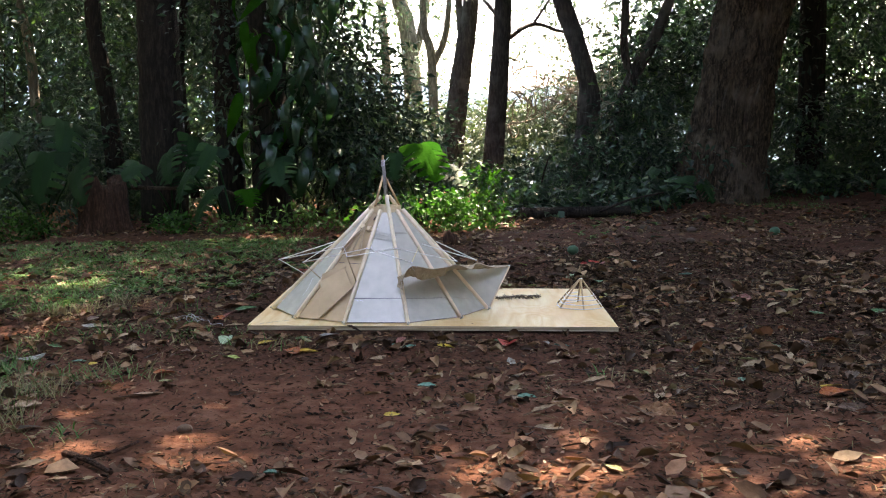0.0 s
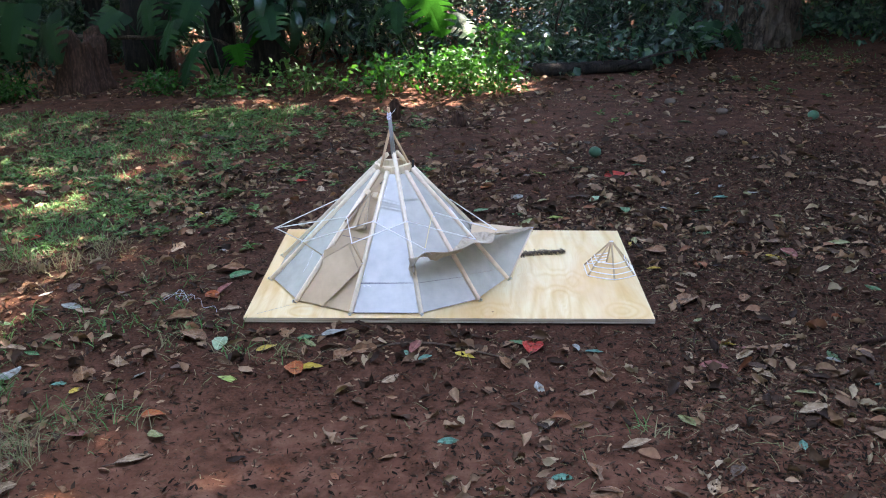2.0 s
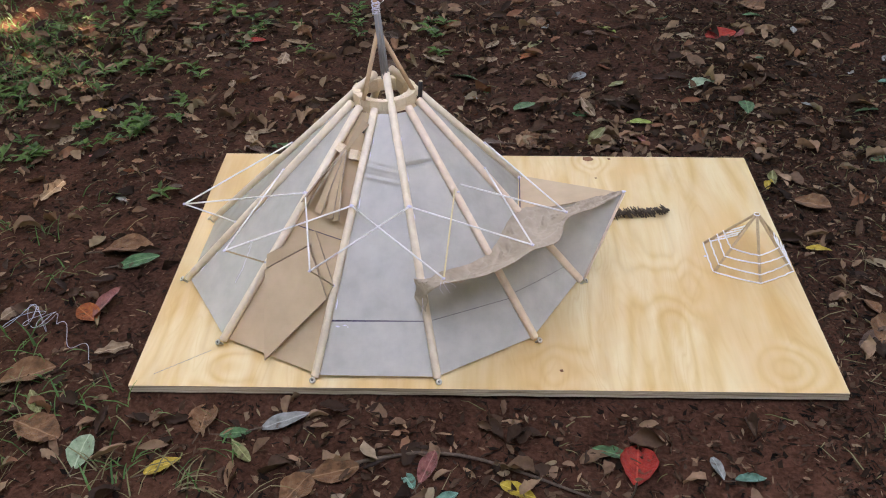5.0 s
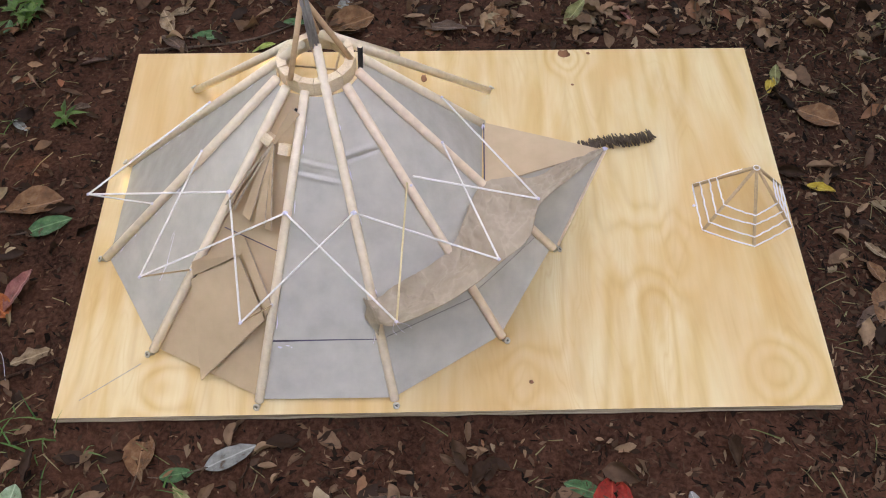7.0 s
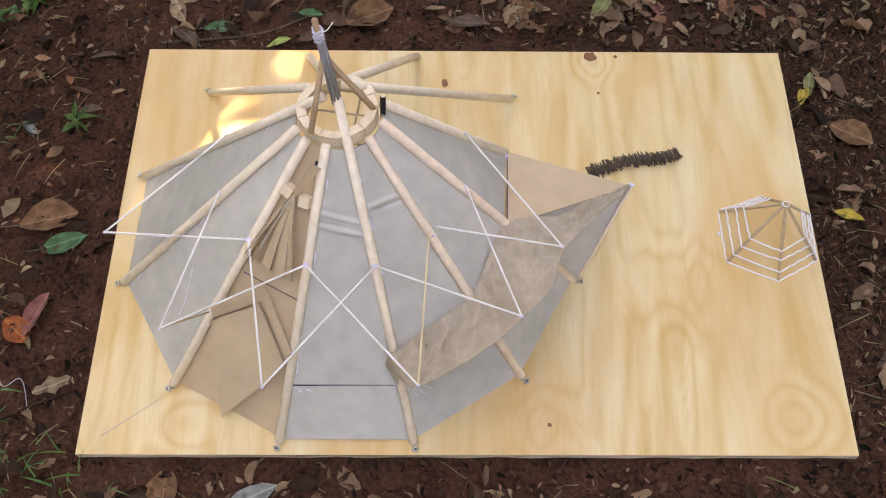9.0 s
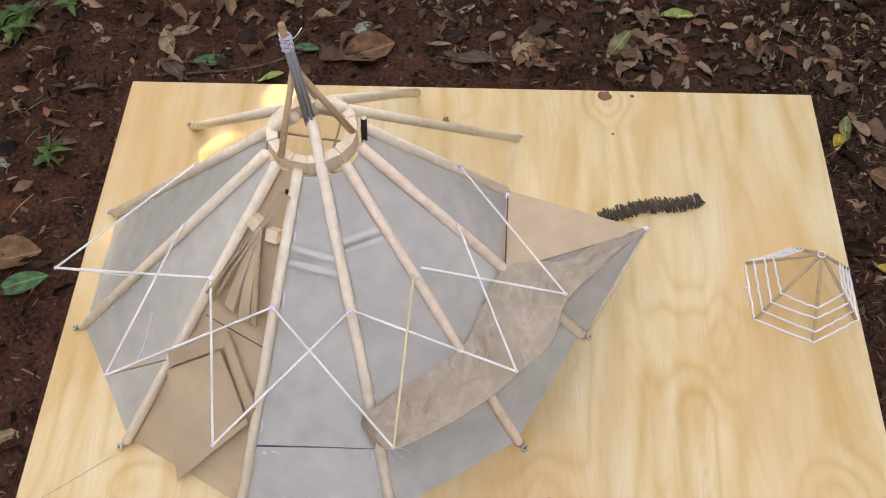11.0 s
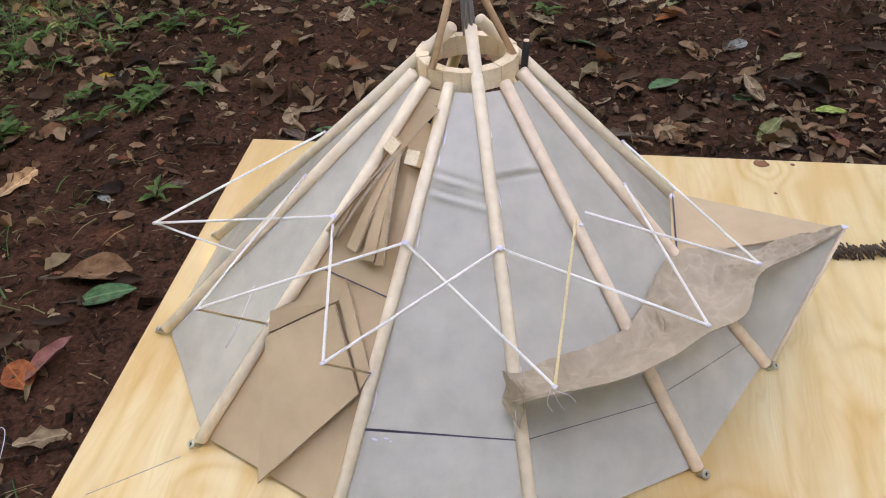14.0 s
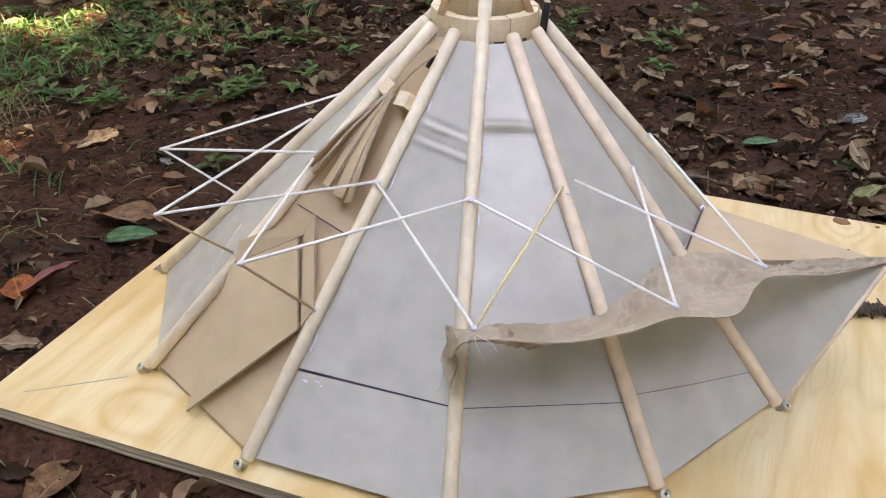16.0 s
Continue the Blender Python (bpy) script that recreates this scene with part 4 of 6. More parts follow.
# ---- small frame tipi ----
MX, MY, MR = 1.143, 0.388, 0.083
mini = thing("small_frame_tipi", (MX, MY, H), "tiny open tipi frame of sticks wound with white string, on plywood", "model")
apex = np.array([MX, MY + 0.007, 0.140])
feet = [np.array([x, y, H + 0.002]) for x, y in ((1.143, 0.472), (1.063, 0.442), (1.063, 0.340), (1.145, 0.303), (1.217, 0.343), (1.222, 0.435))]
for p in feet:
    part("leg", *dowel(p, apex + (p - apex) * 0.02, 0.0029, 8), MAT["skewer"], mini, "thin wooden stick")
for f in (0.02, 0.145, 0.29, 0.42):
    pts = []
    for i, p in enumerate(feet):
        a = p + (apex - p) * (f + 0.008 * math.sin(i * 3 + f * 20))
        out = unit(a - np.array([MX, MY, a[2]])) * 0.003
        pts.append(a + out)
    line = []
    for a, b in zip(pts, pts[1:]):
        line += [a + (b - a) * t + np.array([0.0008 * math.sin(19 * t + f * 40), 0.0008 * math.sin(23 * t), -0.007 * t * (1 - t)]) for t in np.linspace(0, 1, 7, endpoint=False)]
    line.append(pts[-1])
    part("string_wrap", *tube(line, 0.0015, 6), MAT["string"], mini, "white string wound round the sticks")
for z in (0.0, 0.004):
    part("string_wrap", *tube([apex + np.array([0.005 * math.cos(t), 0.005 * math.sin(t), -0.006 + z]) for t in np.linspace(0, 6.3, 14)], 0.0012, 5), MAT["string"], mini)

# ---- row of twigs ----
hedge = thing("twig_row", (0.92, 0.545, H), "low row of short dark broken twigs glued on plywood", "twigs")
tw = [mesh_data("twig", *tube([(-0.5, 0, 0), (-0.2, 0.03, 0.02), (0.15, -0.02, 0.05), (0.5, 0.02, 0.0)], [0.055, 0.06, 0.055, 0.04], 5, 0.12, s), MAT["twig"]) for s in range(3)]
rng = np.random.default_rng(8)
for i in range(125):
    t = (i + rng.random()) / 125
    p = np.array([0.835 + 0.172 * t, 0.519 + 0.050 * t + 0.006 * math.sin(5 * t), H + 0.004 + 0.010 * rng.random()]) + np.array([0, 0.0022, 0]) * rng.standard_normal(3)
    turn = pose(0, 0, 0, 12 * rng.standard_normal(), 16 * rng.standard_normal(), 104 + 9 * rng.standard_normal()).to_3x3()
    ln = 0.021 + 0.007 * rng.random()
    shared("twig", tw[i % 3], p, turn, hedge, (ln, 0.026, 0.026))


# ---- trees ----
def tree(name, label, at, stems, bark, crown=None, leaf="shade_leaf", category="tree", sides=14, rough=0.06, ridged=0.0):
    """stems: lines of points with radii; the first is the trunk. crown: (P, D, N, L, W) arrays."""
    t = thing(name, at, label, category)
    for i, (pts, r) in enumerate(stems):
        n = max(8, 5 * len(pts))
        line = spline(pts, n)
        rad = np.interp(np.linspace(0, 1, n), np.linspace(0, 1, len(r)), r)
        if i == 0 and ridged:
            # deep bark furrows and loose plates, running up the trunk
            n = 260
            line = spline(pts, n)
            rad = np.interp(np.linspace(0, 1, n), np.linspace(0, 1, len(r)), r)
            tv, tf = tube(line, rad, 150, 0.0, 3)
            k = np.tile(np.arange(150), n) * (2 * np.pi / 150)
            h = np.repeat(line[:, 2], 150)
            u = k * 2.6 + 0.5 * lattice(h, k * 0 + 3, 0.5, 73)
            fur = 1 - 2 * np.abs(lattice(u * 2.2, h * 1.1, 0.5, 71) - 0.5)
            plate = lattice(u * 2.0, h * 2.6, 0.35, 72)
            d = ridged * (-0.9 * fur ** 3 + 0.6 * step(plate, 0.5, 0.6) + 0.35 * lattice(u * 8, h * 6, 0.4, 74) + 1.2 * lattice(np.cos(k) * 0.5, h * 0.5 + np.sin(k) * 0.5, 0.4, 75))
            axis = np.repeat(line, 150, 0)
            out = tv - axis
            tv = axis + out * (1 + d / 0.3)[:, None]
            part("trunk", tv, tf, MAT[bark], t)
            continue
        part("trunk" if i == 0 else "limb", *tube(line, rad, sides if i == 0 else 8, rough, i + 3), MAT[bark], t)
    if crown is not None:
        v, f = scatter(LEAF, *crown)
        part("crown", v, f, MAT[leaf], t, smooth=False)
    return t


def leaf_mass(rng, clumps, per, spread, length, width=0.45, droop=0.5):
    """Leaves gathered in clumps: (P, D, N, L, W)."""
    clumps = np.asarray(clumps, float)
    n = len(clumps) * per
    c = np.repeat(clumps, per, 0)
    o = rng.standard_normal((n, 3)) * spread * np.array([1, 1, 0.6])
    D = unit(o + rng.standard_normal((n, 3)) * spread * 0.8 + np.array([0, 0, -droop * spread]))
    N = unit(np.array([0, 0, 1.0]) + 0.6 * rng.standard_normal((n, 3)))
    L = length * (0.6 + 0.8 * rng.random(n))
    return c + o, D, N, L, L * width * (0.8 + 0.4 * rng.random(n))


def in_box(rng, n, lo, hi):
    return np.asarray(lo) + (np.asarray(hi) - np.asarray(lo)) * rng.random((n, 3))


def join(*masses):
    return tuple(np.concatenate([np.asarray(m[i]) for m in masses]) for i in range(5))


rng = np.random.default_rng(21)

# the big leaning tree; its wide unseen crown is added to shade the clearing
def over(n, x0, x1, y0, y1):
    """Places for unseen leaves, added to shade a stretch of the plan."""
    h = 5.0 + 2.6 * rng.random(n)
    return np.c_[x0 + (x1 - x0) * rng.random(n) + SUN_TO.x / SUN_TO.z * h, y0 + (y1 - y0) * rng.random(n) + SUN_TO.y / SUN_TO.z * h, h]


def high_blockers(n, x0, x1, y0, y1):
    """The same, but higher up: unseen leaves added to block the sun."""
    h = 10.5 + 2.5 * rng.random(n)
    return np.c_[x0 + (x1 - x0) * rng.random(n) + SUN_TO.x / SUN_TO.z * h, y0 + (y1 - y0) * rng.random(n) + SUN_TO.y / SUN_TO.z * h, h]


# out-of-view leaf clumps, with holes left for sun patches and overhead sky
cl = np.concatenate([over(1900, -3.6, 5.4, -2.6, 6.4), over(190, -0.4, 1.7, -0.7, 1.3), in_box(rng, 2000, (1.3, 1.3, 3.4), (8.5, 8.5, 4.8)), in_box(rng, 320, (2.3, 4.6, 2.8), (4.2, 7.2, 3.8))])
hx, hy = cl[:, 0] - SUN_TO.x / SUN_TO.z * cl[:, 2], cl[:, 1] - SUN_TO.y / SUN_TO.z * cl[:, 2]
keep = (cl[:, 0] > 1.0) | (cl[:, 1] > 2.2)
for sx, sy, r in ((0.21, 0.71, 0.51), (0.9, -1.65, 0.5), (0.1, -1.45, 0.36), (1.7, -1.75, 0.5), (-1.6, 1.7, 0.62), (-0.9, 1.0, 0.35), (-1.7, 0.7, 0.4), (-1.0, 2.5, 0.4), (0.6, 4.0, 0.88), (-0.51, 3.2, 0.42), (2.35, 3.4, 0.36), (3.2, 4.3, 0.4), (-0.85, -0.75, 0.6), (4.8, 5.2, 0.7)):
    keep &= (np.hypot(hx - sx, hy - sy) > r) | (rng.random(len(cl)) < (0.82 if sx < -0.8 or sx == -0.51 else 0.17 if sx == 0.21 else 0.02 if sx == 0.6 else 0.06 if sy > 0 else 0.65))
keep &= ~((cl[:, 0] > -0.3) & (cl[:, 0] < 2.4) & (cl[:, 1] < 1.7)) & ~((cl[:, 0] > -0.3) & (cl[:, 0] < 2.9) & (cl[:, 1] < 0.9))
cl = np.concatenate([cl[keep], high_blockers(1150, -4.4, 0.6, -7.5, -1.35), high_blockers(600, 0.6, 5.0, -7.5, -1.9)])
blocker_crown = leaf_mass(rng, cl, 26, 0.20, 0.17, 0.5)
tree("big_tree", "massive leaning tree with flaky brown bark at the clearing's edge", (2.96, 5.45, 0.08),
     [([(2.94, 5.45, -0.05), (2.97, 5.45, 0.20), (3.05, 5.45, 0.64), (3.15, 5.45, 1.30), (3.28, 5.45, 1.92), (3.43, 5.40, 2.70), (3.7, 5.2, 4.2), (3.6, 4.8, 6.2)], [0.48, 0.375, 0.29, 0.268, 0.272, 0.255, 0.21, 0.08]),
      ([(3.5, 5.3, 3.2), (2.6, 4.6, 4.8), (1.2, 3.6, 5.9)], [0.12, 0.09, 0.04]), ([(3.65, 5.25, 3.8), (4.9, 5.8, 5.0), (6.3, 6.6, 6.2)], [0.12, 0.08, 0.04]), ([(3.7, 5.2, 4.2), (3.4, 3.6, 5.6), (3.6, 2.0, 6.2)], [0.11, 0.08, 0.03]), ([(3.62, 4.9, 5.8), (3.4, 4.4, 8.6), (3.0, 3.4, 11.2)], [0.10, 0.07, 0.03])],
     "bark_big", blocker_crown, sides=72, rough=0.022, ridged=0.05)

# trees behind; bark colours carry the shade or the haze light on them
cr = lambda lo, hi, n, per=32, sp=0.22, ln=0.09: leaf_mass(rng, in_box(rng, n, lo, hi), per, sp, ln)
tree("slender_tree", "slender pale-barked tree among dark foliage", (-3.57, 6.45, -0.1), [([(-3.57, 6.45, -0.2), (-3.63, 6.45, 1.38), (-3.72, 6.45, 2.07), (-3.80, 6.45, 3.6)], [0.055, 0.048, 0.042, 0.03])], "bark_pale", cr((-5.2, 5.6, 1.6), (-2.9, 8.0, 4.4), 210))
tree("dark_tree", "tree in deep shade that is put into its bark colour", (-2.63, 5.95, -0.1), [([(-2.60, 5.95, -0.2), (-2.68, 5.95, 0.91), (-2.77, 5.95, 1.56), (-2.80, 5.95, 1.99), (-2.84, 5.95, 3.6)], [0.10, 0.082, 0.08, 0.075, 0.05])], "bark_in_shade", cr((-3.6, 5.6, 1.0), (-2.0, 8.4, 4.2), 170))
# second leaf mass is unseen, added to block sky on the left
left_crown_and_blocker = join(cr((-2.8, 5.7, 1.3), (-1.0, 7.9, 4.4), 170), cr((-6.5, -2.5, 3.6), (-1.5, 5.6, 5.6), 1000, 26, 0.24, 0.15))
tree("dark_tree", "thick tree in deep shade that is put into its bark colour", (-2.01, 5.45, -0.1), [([(-2.0, 5.45, -0.2), (-2.02, 5.45, 1.15), (-2.03, 5.45, 1.92), (-2.06, 5.45, 3.8)], [0.22, 0.19, 0.175, 0.13]), ([(-1.87, 5.95, 0.1), (-1.98, 5.95, 1.18), (-1.92, 5.95, 1.99), (-1.84, 5.95, 3.0)], [0.045, 0.04, 0.035, 0.03])], "bark_in_shade", left_crown_and_blocker)
tree("dark_tree", "straight tree in deep shade that is put into its bark colour", (-1.40, 5.45, -0.1), [([(-1.38, 5.45, -0.2), (-1.42, 5.45, 1.15), (-1.44, 5.45, 1.92), (-1.44, 5.45, 3.6)], [0.13, 0.115, 0.11, 0.08])], "bark_in_shade", cr((-2.2, 5.6, 1.4), (-0.5, 7.6, 4.4), 150))
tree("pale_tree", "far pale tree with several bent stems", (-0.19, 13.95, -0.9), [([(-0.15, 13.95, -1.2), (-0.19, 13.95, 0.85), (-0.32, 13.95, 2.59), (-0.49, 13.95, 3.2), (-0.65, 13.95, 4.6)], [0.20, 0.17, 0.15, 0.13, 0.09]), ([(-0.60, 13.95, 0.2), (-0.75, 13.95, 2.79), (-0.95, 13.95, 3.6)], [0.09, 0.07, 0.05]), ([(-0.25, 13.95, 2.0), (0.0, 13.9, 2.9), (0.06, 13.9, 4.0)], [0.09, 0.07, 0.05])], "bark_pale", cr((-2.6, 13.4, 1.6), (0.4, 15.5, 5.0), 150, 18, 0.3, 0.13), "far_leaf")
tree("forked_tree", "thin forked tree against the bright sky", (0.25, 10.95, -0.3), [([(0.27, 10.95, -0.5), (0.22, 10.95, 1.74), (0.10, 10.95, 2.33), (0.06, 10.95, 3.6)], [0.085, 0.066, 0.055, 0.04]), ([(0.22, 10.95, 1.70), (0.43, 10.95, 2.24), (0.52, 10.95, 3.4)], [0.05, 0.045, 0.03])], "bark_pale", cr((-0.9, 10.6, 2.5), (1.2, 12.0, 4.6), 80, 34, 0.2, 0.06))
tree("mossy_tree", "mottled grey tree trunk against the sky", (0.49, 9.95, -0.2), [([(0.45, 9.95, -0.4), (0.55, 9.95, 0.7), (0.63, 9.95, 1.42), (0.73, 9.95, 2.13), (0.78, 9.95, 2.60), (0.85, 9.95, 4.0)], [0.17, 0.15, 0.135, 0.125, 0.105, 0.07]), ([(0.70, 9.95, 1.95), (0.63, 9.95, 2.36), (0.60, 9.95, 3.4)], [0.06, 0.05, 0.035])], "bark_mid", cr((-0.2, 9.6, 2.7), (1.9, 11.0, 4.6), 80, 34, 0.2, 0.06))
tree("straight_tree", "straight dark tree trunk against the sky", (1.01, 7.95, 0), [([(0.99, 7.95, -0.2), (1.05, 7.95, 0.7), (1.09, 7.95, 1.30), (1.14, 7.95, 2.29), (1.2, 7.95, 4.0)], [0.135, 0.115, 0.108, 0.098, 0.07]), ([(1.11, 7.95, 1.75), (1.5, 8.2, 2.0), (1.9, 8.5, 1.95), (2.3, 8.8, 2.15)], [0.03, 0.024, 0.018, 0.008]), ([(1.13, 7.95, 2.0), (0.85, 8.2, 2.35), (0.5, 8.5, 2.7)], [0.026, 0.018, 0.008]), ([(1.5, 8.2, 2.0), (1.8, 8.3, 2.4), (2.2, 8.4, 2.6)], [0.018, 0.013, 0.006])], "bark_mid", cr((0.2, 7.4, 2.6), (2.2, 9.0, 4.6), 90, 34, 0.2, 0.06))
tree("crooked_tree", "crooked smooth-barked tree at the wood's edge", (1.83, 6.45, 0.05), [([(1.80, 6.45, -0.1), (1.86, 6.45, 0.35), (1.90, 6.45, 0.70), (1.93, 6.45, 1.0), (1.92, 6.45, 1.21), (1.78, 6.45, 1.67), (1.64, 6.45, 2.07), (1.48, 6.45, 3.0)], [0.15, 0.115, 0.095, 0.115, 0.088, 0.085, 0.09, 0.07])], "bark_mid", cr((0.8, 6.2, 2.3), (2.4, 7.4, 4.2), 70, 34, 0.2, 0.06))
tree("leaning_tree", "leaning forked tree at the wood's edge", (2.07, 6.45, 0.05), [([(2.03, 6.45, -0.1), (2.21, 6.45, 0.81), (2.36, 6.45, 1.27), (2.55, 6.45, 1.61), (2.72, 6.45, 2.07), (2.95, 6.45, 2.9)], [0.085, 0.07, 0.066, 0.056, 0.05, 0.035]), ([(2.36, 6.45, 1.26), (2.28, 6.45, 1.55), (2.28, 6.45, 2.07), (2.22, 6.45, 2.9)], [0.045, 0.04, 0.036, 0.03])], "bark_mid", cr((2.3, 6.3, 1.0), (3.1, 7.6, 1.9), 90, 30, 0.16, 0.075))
tree("dark_tree", "tree deep in the wood, shade put into its bark colour", (4.12, 6.45, 0.1), [([(4.12, 6.45, -0.1), (4.11, 6.45, 1.21), (4.09, 6.45, 2.07), (4.05, 6.45, 3.6)], [0.13, 0.115, 0.11, 0.08])], "bark_in_shade", cr((3.2, 6.1, 0.9), (5.4, 8.4, 4.2), 260))

# thickets
def clear_of_gap(c):
    """Drops the clumps that would close a small opening in the wood, through which the meadow shows."""
    t = c[:, 1] - 6.0
    d = np.hypot((c[:, 0] + 1.53 + 0.253 * t) / 1.3, c[:, 2] - 1.02 - 0.045 * t)
    return c[(d > 0.30) | (t < 0)]


def thicket(name, label, boxes, leaf, ln, stems=True, category="bush", seed=1, sp=0.2, per=20):
    r = np.random.default_rng(seed)
    lo, hi = np.array(boxes[0][0]), np.array(boxes[0][1])
    x, y = (lo[0] + hi[0]) / 2, (lo[1] + hi[1]) / 2
    t = thing(name, (x, y, float(ground_z(x, y))), label, category)
    v, f = scatter(LEAF, *join(*[leaf_mass(r, clear_of_gap(in_box(r, n, a, b)), per, sp, ln) for a, b, n in boxes]))
    part("foliage", v, f, MAT[leaf], t, smooth=False)
    if stems:
        for a, b, n in boxes:
            for j in range(5):
                p = in_box(r, 1, a, b)[0]
                q = np.array([p[0] + 0.15 * r.standard_normal(), p[1], float(ground_z(p[0], p[1])) - 0.03])
                part("stem", *tube(spline([q, (p + q) / 2 + 0.05 * r.standard_normal(3), p], 8), np.linspace(0.014, 0.006, 8), 6), MAT["bark_in_shade"], t)
    return t


# last box is unseen, added to close off light from the left
thicket("thicket", "dense dark green thicket behind the clearing", [((-7.5, 6.6, -0.2), (-1.0, 10.0, 3.6), 620), ((-5.0, 5.0, -0.2), (-2.6, 6.6, 0.8), 120), ((-4.5, 5.9, -0.1), (-0.2, 7.6, 0.75), 260), ((-10.0, -9.0, -0.2), (-5.5, 6.0, 8.0), 750)], "shade_leaf", 0.075, seed=2, per=46)
# last box is unseen, added to close off light from the right
thicket("thicket", "dense dark thicket behind the big tree", [((2.7, 6.6, 0.0), (8.5, 9.8, 3.8), 640), ((3.5, 5.6, 0.1), (8.0, 6.8, 1.0), 200), ((6.6, -9.0, 0.0), (10.5, 6.5, 6.0), 700)], "shade_leaf", 0.075, seed=3, per=46)
thicket("thicket", "shadowy undergrowth below the bright gap", [((-0.7, 5.0, -0.05), (1.5, 6.6, 0.34), 130), ((1.4, 5.0, -0.05), (2.9, 7.2, 0.62), 150), ((2.0, 5.6, 0.3), (2.7, 6.6, 1.1), 45)], "shade_leaf", 0.07, seed=4, sp=0.14, per=34)
# leaf colour carries the haze and sun on this scrub
thicket("thicket", "scrub beyond the trees, sun and haze put into its pale leaves", [((-1.2, 9.5, -0.4), (3.6, 13.0, 0.85), 800), ((-0.4, 11.5, 0.8), (1.0, 13.0, 1.2), 50), ((1.0, 10.5, 0.8), (2.6, 12.5, 1.2), 100), ((2.2, 10.5, 0.8), (3.6, 12.5, 1.7), 150)], "far_leaf", 0.085, seed=5, per=44, sp=0.17)
thicket("climber", "dark climbing plant hiding a tree trunk", [((-1.5, 4.8, 0.5), (-0.3, 5.9, 3.2), 170), ((-0.6, 5.0, 0.4), (0.30, 6.0, 0.95), 90), ((-0.6, 5.0, 0.9), (-0.15, 6.0, 1.6), 50)], "shade_leaf", 0.075, seed=6, per=44)
# unseen leaf boxes behind and above the camera, added to shape the skylight
thicket("far_wood", "unseen leaves added on the near side to block low sky", [((-9.0, -10.5, -0.2), (10.0, -6.5, 7.4), 2900), ((1.9, -6.5, 4.4), (7.5, -4.3, 6.4), 700), ((4.4, -4.3, 4.4), (7.5, 0.9, 6.4), 260), ((-6.0, -6.5, 4.4), (-1.4, -2.3, 6.4), 900), ((-1.4, -6.5, 4.0), (1.9, -4.3, 5.8), 500)], "shade_leaf", 0.24, False, "woods", 10, 0.3)
# unseen leaf walls at both sides, added to block low sky
thicket("far_wood", "unseen leaf wall added beside the clearing to block light", [((-13.0, -11.0, -0.2), (-10.0, 14.0, 10.0), 2000)], "shade_leaf", 0.36, False, "woods", 14, 0.4)
thicket("far_wood", "unseen leaf wall added beside the clearing to block light", [((10.4, -11.0, -0.2), (13.4, 14.0, 9.5), 2200)], "shade_leaf", 0.36, False, "woods", 15, 0.4)
thicket("far_wood", "dark wooded belt further back", [((-10.0, 10.0, -0.6), (-1.6, 14.0, 6.5), 2400)], "shade_leaf", 0.20, False, "woods", 8, 0.3)
thicket("far_wood", "dark wooded belt further back", [((3.4, 9.8, -0.6), (11.0, 14.0, 6.5), 1700)], "shade_leaf", 0.20, False, "woods", 9, 0.3)
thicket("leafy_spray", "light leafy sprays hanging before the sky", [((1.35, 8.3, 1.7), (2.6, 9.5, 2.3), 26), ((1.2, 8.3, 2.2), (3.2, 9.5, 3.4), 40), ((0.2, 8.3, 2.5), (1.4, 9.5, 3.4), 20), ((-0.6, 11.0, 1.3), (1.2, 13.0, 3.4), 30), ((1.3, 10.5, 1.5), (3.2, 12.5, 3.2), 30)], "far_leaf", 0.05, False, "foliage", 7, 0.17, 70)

# bare pale branches in the gap
scrub = thing("bare_shrub", (1.9, 9.6, 0.0), "bare pale tangled shrub in the sun", "shrub")
r2 = np.random.default_rng(33)
for j in range(80):
    p = np.array([1.25 + 1.5 * r2.random(), 9.2 + 0.6 * r2.random(), 0.85 + 0.9 * r2.random()])
    pts = [p]
    d = unit(r2.standard_normal(3) + np.array([0, 0, 0.4]))
    for s in range(4):
        d = unit(d + 0.7 * r2.standard_normal(3))
        pts.append(pts[-1] + d * 0.2)
    part("branch", *tube(spline(pts, 10), np.linspace(0.011, 0.004, 10), 5), MAT["bark_pale"], scrub)


